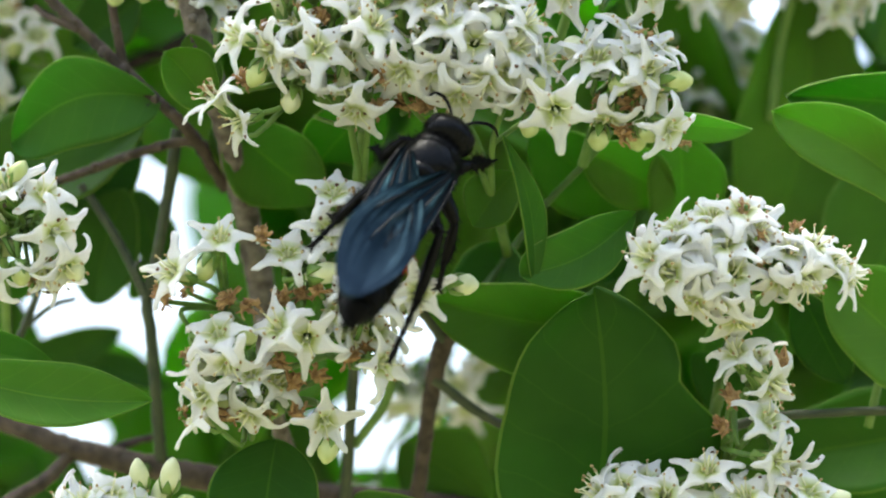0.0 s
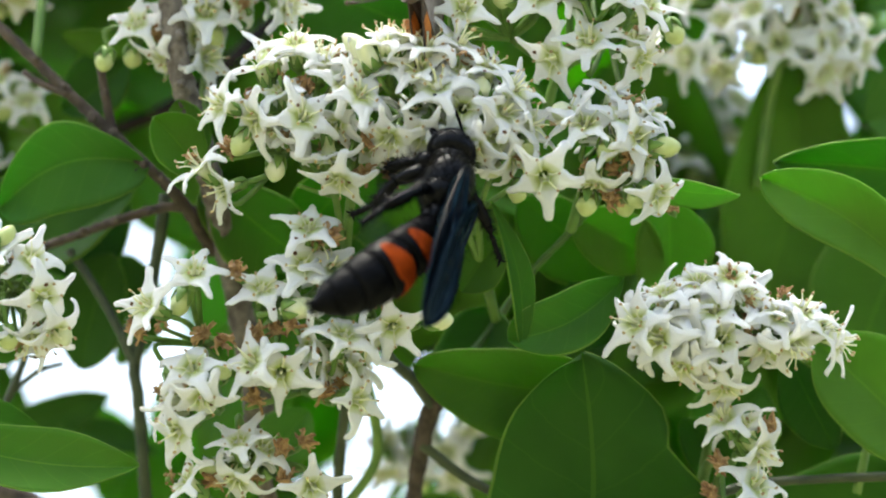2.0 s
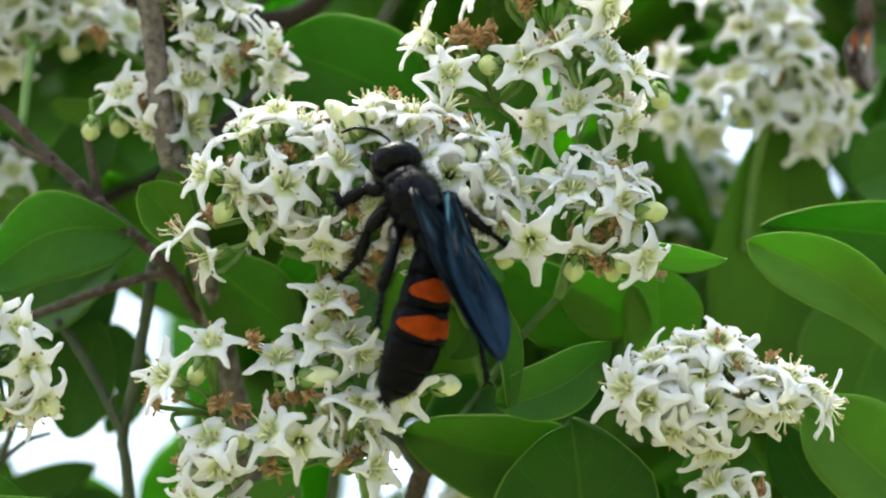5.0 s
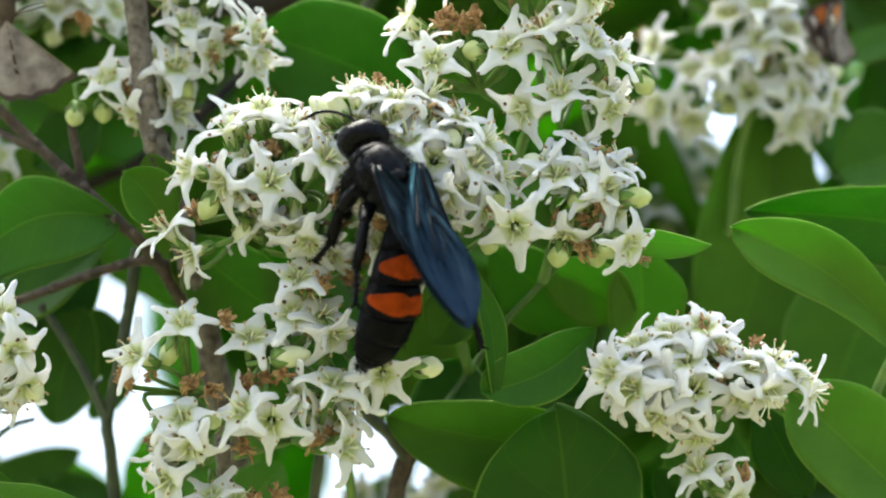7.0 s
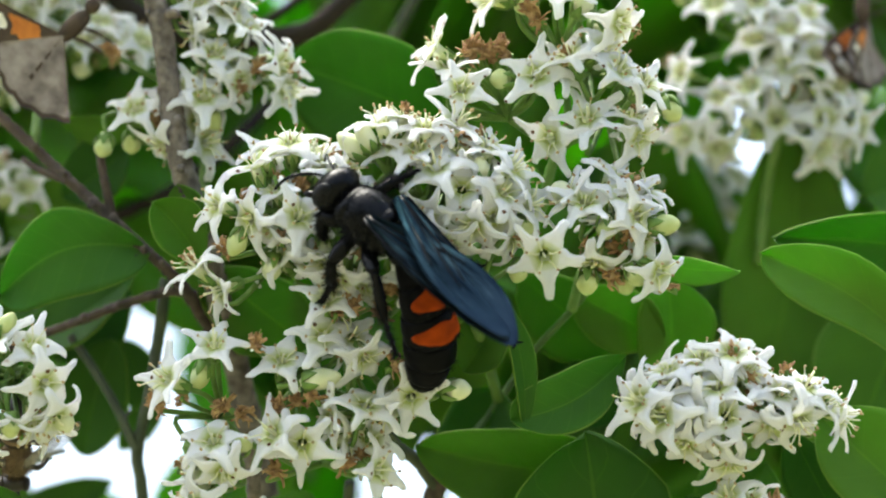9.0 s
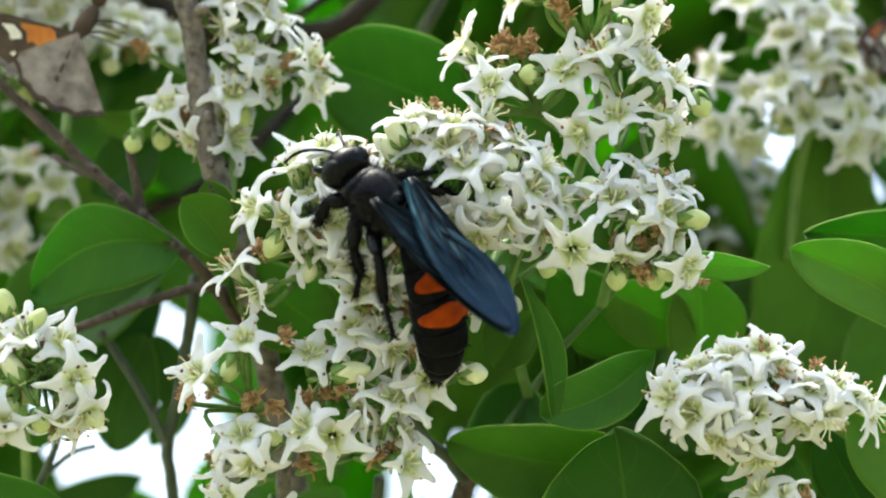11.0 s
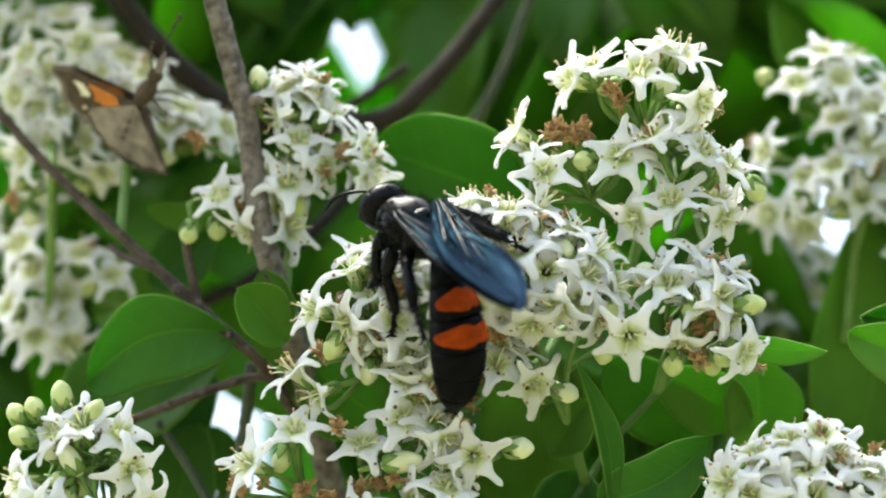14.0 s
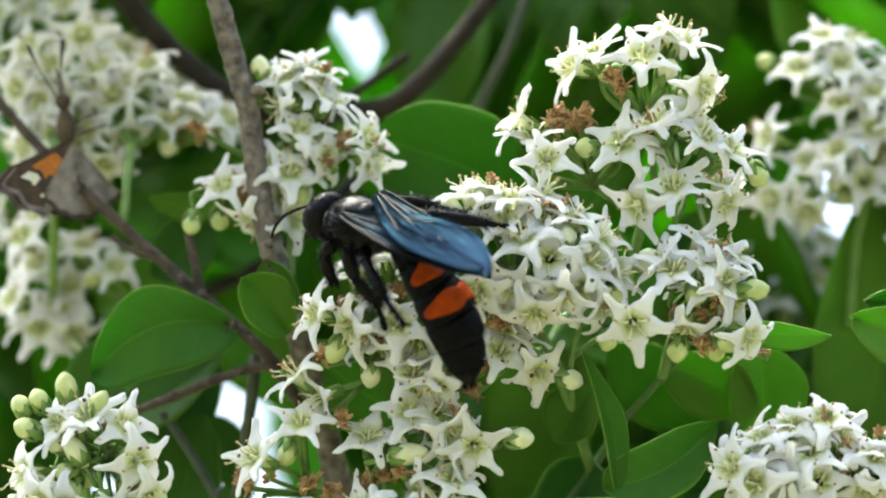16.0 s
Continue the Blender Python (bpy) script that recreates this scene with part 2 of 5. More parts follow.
def smooth_line(points, n=6):
    """Catmull-Rom through the points (vectors with a radius as last number)."""
    p = [np.array(q, float) for q in points]
    if len(p) == 2:
        return [p[0] + (p[1] - p[0]) * i / n for i in range(n + 1)]
    p = [2 * p[0] - p[1]] + p + [2 * p[-1] - p[-2]]
    out = []
    for i in range(1, len(p) - 2):
        a, b, c, d = p[i - 1:i + 3]
        for k in range(n):
            s = k / n
            out.append(0.5 * (2 * b + (c - a) * s + (2 * a - 5 * b + 4 * c - d) * s * s + (3 * b - 3 * c + d - a) * s ** 3))
    out.append(p[-2])
    return out


def tube_data(line, sides=8, lumps=0.0, cap=True, seed=0):
    """Vertices and faces of a tapering round stem along a line of (x, y, z, radius)."""
    rnd = random.Random(seed)
    verts, faces = [], []
    for i, q in enumerate(line):
        c = Vector(q[:3])
        t = Vector(line[min(i + 1, len(line) - 1)][:3]) - Vector(line[max(i - 1, 0)][:3])
        t = t.normalized() if t.length > 0 else Vector((0, 0, 1))
        a = t.cross(Vector((0.31, 0.87, 0.38))).normalized()
        b = t.cross(a)
        for k in range(sides):
            w = 2 * math.pi * k / sides
            r = q[3] * (1 + lumps * (rnd.random() - 0.5))
            verts.append(c + (a * math.cos(w) + b * math.sin(w)) * r)
    for i in range(len(line) - 1):
        for k in range(sides):
            j = (k + 1) % sides
            faces.append((i * sides + k, i * sides + j, (i + 1) * sides + j, (i + 1) * sides + k))
    if cap:
        faces.append(tuple(range(sides))[::-1])
        faces.append(tuple((len(line) - 1) * sides + k for k in range(sides)))
    return verts, faces


def joined(pieces):
    """Several (verts, faces) as one."""
    verts, faces = [], []
    for v, f in pieces:
        o = len(verts)
        verts += [tuple(p) for p in v]
        faces += [tuple(i + o for i in q) for q in f]
    return verts, faces


def ball_data(centre, radii, rings=8, sides=12, turn=None):
    verts, faces = [], []
    turn = turn or Matrix.Identity(3)
    for i in range(rings + 1):
        a = math.pi * i / rings
        for k in range(sides):
            w = 2 * math.pi * k / sides
            p = Vector((radii[0] * math.sin(a) * math.cos(w), radii[1] * math.sin(a) * math.sin(w), radii[2] * math.cos(a)))
            verts.append(Vector(centre) + turn @ p)
    for i in range(rings):
        for k in range(sides):
            j = (k + 1) % sides
            faces.append((i * sides + k, (i + 1) * sides + k, (i + 1) * sides + j, i * sides + j))
    return verts, faces


def sheet_data(top, nu, nv, thick):
    """A closed thin body from a function top(i, j) -> (point, normal, uv), with its two faces thick apart."""
    verts, uvs, faces = [], [], []
    for side in (0.5, -0.5):
        for j in range(nv + 1):
            for i in range(nu + 1):
                p, nrm, uv = top(i / nu, j / nv)
                verts.append(Vector(p) + Vector(nrm) * thick * side)
                uvs.append(uv)
    n = (nu + 1) * (nv + 1)
    for j in range(nv):
        for i in range(nu):
            a = j * (nu + 1) + i
            b, c, d = a + 1, a + nu + 2, a + nu + 1
            faces.append((a, b, c, d))
            faces.append((n + a, n + d, n + c, n + b))
    rim = [i for i in range(nu + 1)] + [j * (nu + 1) + nu for j in range(1, nv + 1)]
    rim += [nv * (nu + 1) + i for i in range(nu - 1, -1, -1)] + [j * (nu + 1) for j in range(nv - 1, 0, -1)]
    for k, a in enumerate(rim):
        b = rim[(k + 1) % len(rim)]
        faces.append((b, a, n + a, n + b))
    return verts, faces, uvs


# ---- the flower: a short tube with five spreading lobes ----
def corolla_mesh(name, fall, reach, seed):
    """fall: degrees by which the lobes bend back over their length; reach: length of a lobe (mm)."""
    rnd = random.Random(seed)
    verts, faces, uvs = [], [], []
    for k in range(5):
        turn = Matrix.Rotation(2 * math.pi * k / 5 + rnd.uniform(-.14, .14), 3, "Z")
        drop, rise = radians(fall * rnd.uniform(0.45, 1.5)), radians(rnd.uniform(14, 34))
        roll_a, roll_b = rnd.uniform(0.7, 1.7), rnd.uniform(0.7, 1.7)
        sway, twist, crimp = rnd.uniform(-0.5, 0.5), rnd.uniform(-0.5, 0.5), rnd.uniform(-1, 1)
        ln, broad = reach * rnd.uniform(0.88, 1.08), rnd.uniform(0.92, 1.1)
        knee = rnd.uniform(1.2, 2.4)
        # the lobe's middle line, outwards and then back
        steps, spine = 24, [(0.75, 0.25)]
        for q in range(steps):
            th = rise - drop * ((q + .5) / steps) ** knee
            r0, z0 = spine[-1]
            spine.append((r0 + math.cos(th) * ln / steps, z0 + math.sin(th) * ln / steps))

        def lobe(a, b):
            s, across = b, a * 2 - 1
            r, z = spine[min(steps, int(round(s * steps)))]
            th = rise - drop * s ** knee
            half = (0.72 + 4.4 * s) if s < 0.2 else 0.54 + 1.06 * math.exp(-((s - 0.2) / 0.25) ** 2)
            half *= broad * (math.sqrt(max(0.0, 1 - ((s - 0.88) / 0.124) ** 2)) if s > 0.88 else 1)
            half = max(half, 0.10)
            bow = (roll_a if across > 0 else roll_b) * min(1, 0.12 + 1.25 * s * s) + 0.05
            ang = across * bow
            y = half / bow * math.sin(ang)
            dip = half / bow * (1 - math.cos(ang)) - crimp * 0.16 * math.sin(s * 8 + k) * (1 - across * across) \
                + 0.14 * math.exp(-(across * 5) ** 2) * (s < 0.8) + 0.07 * math.sin(across * 6 + s * 11 + k)
            nrm = Vector((-math.sin(th) * math.cos(ang), math.sin(ang), math.cos(th) * math.cos(ang)))
            p = Vector((r + math.sin(th) * dip, y + sway * s * s + twist * 0.4 * s * across, z - math.cos(th) * dip + twist * s * across * 0.5))
            return turn @ p * 0.001, turn @ nrm, (a, s)
        v, f, u = sheet_data(lobe, 8, 15, 0.00030)
        o = len(verts)
        verts += v
        uvs += u
        faces += [tuple(i + o for i in q) for q in f]
    # tube below the lobes
    sides = 10
    rings = [(1.25, 0.45), (1.05, -0.1), (0.85, -1.2), (0.75, -2.4)]
    o = len(verts)
    for r, z in rings:
        for k in range(sides):
            w = 2 * math.pi * k / sides
            verts.append(Vector((r * math.cos(w), r * math.sin(w), z)) * 0.001)
            uvs.append((0.5, 0.2 if z > -1 else 0.08))
    for i in range(len(rings) - 1):
        for k in range(sides):
            j = (k + 1) % sides
            faces.append((o + i * sides + k, o + (i + 1) * sides + k, o + (i + 1) * sides + j, o + i * sides + j))
    return solid(name, verts, faces, PETAL, uvs=uvs)


def stamen_mesh(seed, length):
    rnd = random.Random(seed)
    pieces, tips = [], []
    for k in range(5):
        w = 2 * math.pi * (k + 0.5) / 5 + rnd.uniform(-.25, .25)
        out, up = rnd.uniform(1.6, 2.8), length * rnd.uniform(0.75, 1.1)
        c, s = math.cos(w), math.sin(w)
        pts = [(0.7 * c, 0.7 * s, -0.6, .13), (1.0 * c, 1.0 * s, up * 0.55, .12), (out * c, out * s, up, .09)]
        pieces.append(tube_data([np.array(q) * 0.001 for q in smooth_line(pts, 3)], 5))
        tips.append(ball_data(Vector((out * c, out * s, up + 0.15)) * 0.001, (.00021, .00021, .00034), 4, 6))
    pts = [(0, 0, -1, .2), (0.1, 0, length * 0.6, .18), (0.3, 0.2, length * 1.0, .16)]
    pieces.append(tube_data([np.array(q) * 0.001 for q in smooth_line(pts, 3)], 6))
    fv, ff = joined(pieces)
    tv, tf = joined(tips)
    o = len(fv)
    return solid("stamen_tuft", fv + tv, ff + [tuple(i + o for i in q) for q in tf], [FILAMENT, ANTHER],
                 [0] * len(ff) + [1] * len(tf))


def calyx_mesh():
    pieces = []
    for k in range(5):
        turn = Matrix.Rotation(2 * math.pi * (k + 0.5) / 5, 3, "Z")

        def sepal(a, b):
            half = 0.55 * (1 - b) ** 0.6 + 0.05
            p = Vector((0.75 + 0.35 * b, (a * 2 - 1) * half, -3.3 + 2.3 * b)) * 0.001
            return turn @ p, turn @ Vector((1, 0, -0.2)).normalized(), (a, b)
        v, f, u = sheet_data(sepal, 2, 3, 0.0002)
        pieces.append((v, f))
    pieces.append(ball_data((0, 0, -0.0031), (.00088, .00088, .00075), 6, 10))
    v, f = joined(pieces)
    return solid("calyx", v, f, GREEN)


COROLLAS = [corolla_mesh("corolla", *q) for q in
            ((55, 5.4, 1), (80, 5.6, 2), (108, 5.8, 3), (42, 5.4, 4), (68, 5.3, 5), (96, 5.7, 6), (128, 5.8, 7), (58, 5.2, 8))]
STAMENS = [stamen_mesh(i, ln) for i, ln in ((1, 1.7), (2, 2.3), (3, 1.3), (4, 3.1))]
CALYX = calyx_mesh()


def bud_mesh(name, long, mat):
    pts = []
    for i in range(9):
        s = i / 8
        r = 1.0 * math.sin(math.pi * min(1, s * 0.93 + 0.04)) ** 0.62 * (1.0 if s > 0.4 else 0.82 + 0.45 * s)
        pts.append((0, 0, -1.2 * long + 2.5 * long * s, max(r, 0.12)))
    v, f = tube_data([np.array(q) * 0.00145 for q in pts], 10, 0.04, seed=3)
    return solid(name, v, f, mat)


def bud_cup():
    pieces = []
    for k in range(5):
        turn = Matrix.Rotation(2 * math.pi * k / 5, 3, "Z")

        def sepal(a, b):
            half = 0.75 * (1 - b) ** 0.6 + 0.05
            return turn @ Vector((0.95 + 0.5 * math.sin(b * 2.2), (a * 2 - 1) * half, -2.1 + 2.3 * b)) * 0.001, \
                turn @ Vector((1, 0, -0.3)).normalized(), (a, b)
        v, f, u = sheet_data(sepal, 2, 3, 0.0002)
        pieces.append((v, f))
    v, f = joined(pieces)
    return solid("calyx", v, f, GREEN)


BUD_MESHES = {"c": bud_mesh("petals", 0.95, BUD), "l": bud_mesh("petals", 1.6, BUD),
              "g": bud_mesh("petals", 0.85, BUD_GREEN), "h": bud_mesh("petals", 1.1, BUD_GREEN)}
CUP = bud_cup()


def withered_mesh(seed):
    """A dried corolla: crumpled brown strips round a pale cup."""
    rnd = random.Random(seed)
    pieces = []
    for k in range(22):
        turn = Matrix.Rotation(rnd.uniform(0, 6.28), 3, "Z") @ Matrix.Rotation(rnd.uniform(-0.6, 1.5), 3, "Y")
        ln, tw, bend = rnd.uniform(1.0, 2.7), rnd.uniform(-3.5, 3.5), rnd.uniform(-1.6, 1.6)

        def strip(a, b):
            w = 0.46 * (1 - 0.55 * b) * (a * 2 - 1)
            c, s = math.cos(tw * b), math.sin(tw * b)
            p = Vector((w * c + bend * b * b, w * s + 0.35 * math.sin(b * 8 + k), ln * b - 0.5)) * 0.001
            return turn @ p, turn @ Vector((-s, c, 0.2)).normalized(), (a, b)
        v, f, u = sheet_data(strip, 2, 5, 0.00016)
        pieces.append((v, f))
    v, f = joined(pieces)
    return solid("withered_corolla", v, f, WITHERED)


DRIED = [withered_mesh(i) for i in range(4)]


# ---- a flower cluster on its branching stalk ----
def flower_cluster(label, hub, root, flowers, buds=(), dried=(), depth=0.0, seed=0, group="flower clusters", swell=7.0, size=1.0, fill=3, stems=()):
    """hub, root: plan points (u, v, d) of the stalk's fork and foot. flowers: (u, v, az, el), each facing that way.
    buds: (u, v, az, kind). dried: (u, v)."""
    rnd = random.Random(100 + seed)
    at = plan(*hub)
    ob = thing("flower_cluster", Matrix.Translation(at), label, "flower cluster", group)
    stalks = []
    fork = Vector((0, 0, 0))
    foot = plan(*root) - at
    knee = foot * 0.5 + Vector((0, 0, 0.003))
    stalks.append(tube_data(smooth_line([(*foot, .0008), (*knee, .00078), (*fork, .0007)], 5), 7, 0.08))
    arms = []
    for k in range(max(3, len(flowers) // 4)):
        f = flowers[(k * 4 + 1) % len(flowers)]
        tip = (plan(f[0], f[1], depth + 6) - at) * 0.55 + aim(f[2], 0) * -0.001
        arms.append(tip)
        stalks.append(tube_data(smooth_line([(*fork, .0007), (*(tip * 0.55 + Vector((0, 0, -.0012))), .0006), (*tip, .0005)], 4), 6, 0.08))

    def pedicel(end, way, r=.00042, lead=0.004):
        near = min(arms + [fork], key=lambda q: (q - end).length)
        mid = end - way * min(lead, (end - near).length * 0.5)
        stalks.append(tube_data(smooth_line([(*near, r * 1.15), (*mid, r), (*end, r * 0.95)], 4), 6, 0.06))

    for line in stems:
        stalks.append(tube_data(smooth_line([(*(plan(u, v, d) - at), r * STEP) for u, v, d, r in line], 5), 7, 0.06))

    # smaller flowers fill in behind, between neighbours
    crowd = [(u, v, az, el, 0.0) for u, v, az, el in flowers]
    for u, v, az, el in flowers[::fill]:
        near = sorted(flowers, key=lambda q: (q[0] - u) ** 2 + (q[1] - v) ** 2)[rnd.choice((1, 2))]
        if (near[0] - u) ** 2 + (near[1] - v) ** 2 < 120 ** 2:
            crowd.append(((u + near[0]) / 2 + rnd.uniform(-18, 18), (v + near[1]) / 2 + rnd.uniform(-18, 18),
                          az + rnd.uniform(-60, 60), max(5, (el + near[3]) / 2 - rnd.uniform(0, 25)), 4.2))
    for i, (u, v, az, el, behind) in enumerate(crowd):
        way = aim(az + rnd.uniform(-16, 16), el + rnd.uniform(-14, 6))
        p = plan(u, v, depth + behind - swell * math.sin(radians(el)) + rnd.uniform(-1.5, 1.5)) - at
        k = size * rnd.uniform(0.93, 1.08)
        m = Matrix.Translation(p) @ frame_of(way, rnd.uniform(0, 72)) @ Matrix.Diagonal((k, k, k, 1))
        kind = rnd.randrange(8)
        if el > 68:
            kind = rnd.choice((0, 3, 4, 7))
        fl = part("flower", COROLLAS[kind], ob, m)
        part("stamen_tuft", STAMENS[rnd.randrange(4)], fl)
        part("calyx", CALYX, fl)
        pedicel(p - way * 0.0034 * k, way)
    for u, v, az, kind in buds:
        el = rnd.uniform(10, 35)
        way = aim(az, el)
        p = plan(u, v, depth - 3 + rnd.uniform(-2, 2)) - at
        k = size * rnd.uniform(0.95, 1.1)
        bd = part("bud", BUD_MESHES[kind], ob, Matrix.Translation(p) @ frame_of(way, rnd.uniform(0, 72)) @ Matrix.Diagonal((k, k, k, 1)),
                  "pale unopened bud" if kind in "cl" else "green unopened bud")
        part("calyx", CUP, bd)
        pedicel(p - way * 0.0019, way)
    for u, v in dried:
        way = aim(rnd.uniform(30, 150), rnd.uniform(0, 60))
        p = plan(u, v, depth - 3 + rnd.uniform(-2, 2)) - at
        wf = part("withered_flower", DRIED[rnd.randrange(4)], ob, Matrix.Translation(p) @ frame_of(way, rnd.uniform(0, 360)) @ Matrix.Diagonal((size * 1.12, size * 1.12, size * 1.12, 1)), "crumpled brown withered flower")
        pedicel(p - way * 0.0006, way, lead=0.0008)
    # small dry scraps caught between the flowers
    for u, v, az, el in flowers[1::2]:
        p = plan(u + rnd.uniform(-34, 34), v + rnd.uniform(-34, 34), depth + rnd.uniform(-5, 1)) - at
        k = size * rnd.uniform(0.55, 0.85)
        part("withered_flower", DRIED[rnd.randrange(4)], ob, Matrix.Translation(p) @ frame_of(aim(rnd.uniform(0, 360), rnd.uniform(0, 60)), rnd.uniform(0, 360)) @ Matrix.Diagonal((k, k, k, 1)), "crumpled brown withered flower")
        pedicel(p, aim(90, 0), .0003, 0.0008)
    vs, fs = joined(stalks)
    part("stalk", solid("stalk", vs, fs, GREEN), ob, None, "thin green branching stalk")
    return ob


# ---- leaves ----
def leaf_mesh(length, width, bend, cup, wave, seed, mat, blunt=0.5, dent=None, fold=0.05, arc=0.0, peak=0.0):
    """Along +y from the stalk to the tip, face towards +z; lengths in metres."""
    rnd = random.Random(seed)
    ph, skew = rnd.uniform(0, 6), rnd.uniform(-0.06, 0.06) + arc
    power = math.log(0.5) / math.log(peak) if peak else 0.75 + 0.35 * blunt

    def top(a, b):
        across = a * 2 - 1
        s = 0.5 - 0.5 * math.cos(math.pi * b)
        half = width * 0.5 * (math.sin(math.pi * min(max(s, 0), 1) ** power) ** (0.85 - 0.35 * blunt))
        half *= 1 + 0.05 * math.sin(5.5 * s + ph + (2 if across > 0 else 0)) + 0.03 * math.sin(11 * s + ph * 2)
        if dent and across * dent[0] > 0:
            half *= 1 - dent[2] * math.exp(-((s - dent[1]) / 0.09) ** 2)
        half = max(half, width * 0.012)
        x = across * half + skew * length * math.sin(math.pi * s)
        z = -bend * length * s * s + cup * width * across * across * math.sin(math.pi * s) \
            + wave * width * math.sin(s * 7 + ph + across) * across * across - 0.02 * width * math.exp(-abs(across) * 9) \
            + fold * width * abs(across) + 0.008 * width * math.sin(s * 40 - abs(across) * 9) * abs(across)
        y = length * s
        nx = -2 * cup * across * math.sin(math.pi * s) * 2 - 2 * fold * (1 if across > 0 else -1)
        ny = 2 * bend * s
        return Vector((x, y, z)), Vector((nx, ny, 1)).normalized(), (a, s)
    v, f, u = sheet_data(top, 12, 22, 0.00028)
    return solid("leaf", v, f, mat, uvs=u)


def leaf_on(parent, base, tip, wide, roll=0.0, bend=0.06, cup=0.10, wave=0.04, seed=0, mat=None, blunt=0.5, name="leaf", label="", dent=None, fold=0.05, arc=0.0, peak=0.0):
    """A leaf from plan point base to plan point tip, wide in plan steps, its face rolled from the viewer by roll degrees."""
    a, b = plan(*base), plan(*tip)
    y = b - a
    ln = y.length
    y.normalize()
    z = (EYE - (a + b) / 2).normalized()
    x = y.cross(z).normalized()
    z = x.cross(y)
    m = Matrix((x, y, z)).transposed().to_4x4()
    m.translation = a
    m = m @ Matrix.Rotation(radians(roll), 4, "Y")
    me = leaf_mesh(ln * (1 + bend * 0.4), wide * STEP * (1 + base[2] / 360), bend, cup, wave, seed, mat or LEAF, blunt, dent, fold, arc, peak)
    return part(name, me, parent, parent.matrix_basis.inverted() @ m, label)


def stem_on(parent, pts, mat, seed=0, lumps=0.16, name="stem", sides=11, label="", n=14):
    """A woody stem through plan points (u, v, d, radius in plan steps)."""
    inv = parent.matrix_basis.inverted()
    line = [(*(inv @ plan(u, v, d)), r * STEP * (1 + d / 360)) for u, v, d, r in pts]
    v, f = tube_data(smooth_line(line, n), sides, lumps, seed=seed)
    return part(name, solid(name, v, f, mat), parent, None, label)


def knot_on(parent, at, r, mat, seed=0):
    inv = parent.matrix_basis.inverted()
    rnd = random.Random(seed)
    v, f = ball_data(inv @ plan(*at), [r * STEP * rnd.uniform(.8, 1.3) for _ in range(3)], 6, 9)
    v = [Vector(p) + Vector([rnd.uniform(-1, 1) * r * STEP * 0.12 for _ in range(3)]) for p in v]
    return part("knot", solid("knot", v, f, mat), parent, None, "rough bud scar")


# ---- the ground under the tree ----
gv, gf = [], []
for j in range(25):
    for i in range(25):
        x, y = (i / 12 - 1) ** 3 * 400, (j / 12 - 1) ** 3 * 400
        gv.append((x, y, 0.04 * noise.noise((x * 0.4, y * 0.4, 0))))
for j in range(24):
    for i in range(24):
        a = j * 25 + i
        gf.append((a, a + 1, a + 26, a + 25))
tagged(new("ground", solid("ground", gv, gf, GROUND)), "brown and green leaf-littered ground under the tree", "ground", kind="structure")


# ---- the crown behind: many leaves with gaps that show the sky ----
def crown_material(name, dark, light):
    m, n, l, b = material(name)
    ge = n.new("ShaderNodeNewGeometry")
    ra = n.new("ShaderNodeValToRGB")
    ra.color_ramp.elements[0].color, ra.color_ramp.elements[1].color = (*dark, 1), (*light, 1)
    l.new(ge.outputs["Random Per Island"], ra.inputs["Fac"])
    sk, no = speckle(n, l, 60, (0.75, 0.75, 0.75), (1.1, 1.1, 1.1))
    col = mixed(n, l, ra.outputs[0], sk.outputs[0], 1.0, "MULTIPLY")
    l.new(col, b.inputs["Base Color"])
    b.inputs["Roughness"].default_value = 0.45
    bumped(n, l, b, no.outputs["Fac"], 0.2, 0.001)
    see_through(m, mixed(n, l, col, (1.7, 1.95, 0.8, 1), 1.0, "MULTIPLY"), 0.60)
    return m


CROWN = crown_material("crown_green", (0.060, 0.165, 0.008), (0.150, 0.315, 0.018))
GAPS = [
    (60, 735, 50, 30), (172, 790, 30, 44), (208, 512, 30, 24), (246, 575, 6, 30), (255, 760, 13, 40), (8, 957, 34, 12), (52, 1058, 14, 18),
    (92, 420, 13, 11), (558, 960, 32, 62), (660, 812, 22, 15), (745, 830, 16, 14), (872, 168, 24, 34), (960, 292, 10, 14),
    (464, -92, 52, 34), (1448, 335, 10, 42), (1385, 590, 14, 36), (1540, 140, 10, 14), (1150, 1075, 14, 42),
    (-215, 110, 14, 50), (1285, 230, 14, 20), (-60, 700, 40, 30),
]


def open_sky(u, v, r):
    return any(((u - a) / (ra + r)) ** 2 + ((v - b) / (rb + r)) ** 2 < 1 for a, b, ra, rb in GAPS)


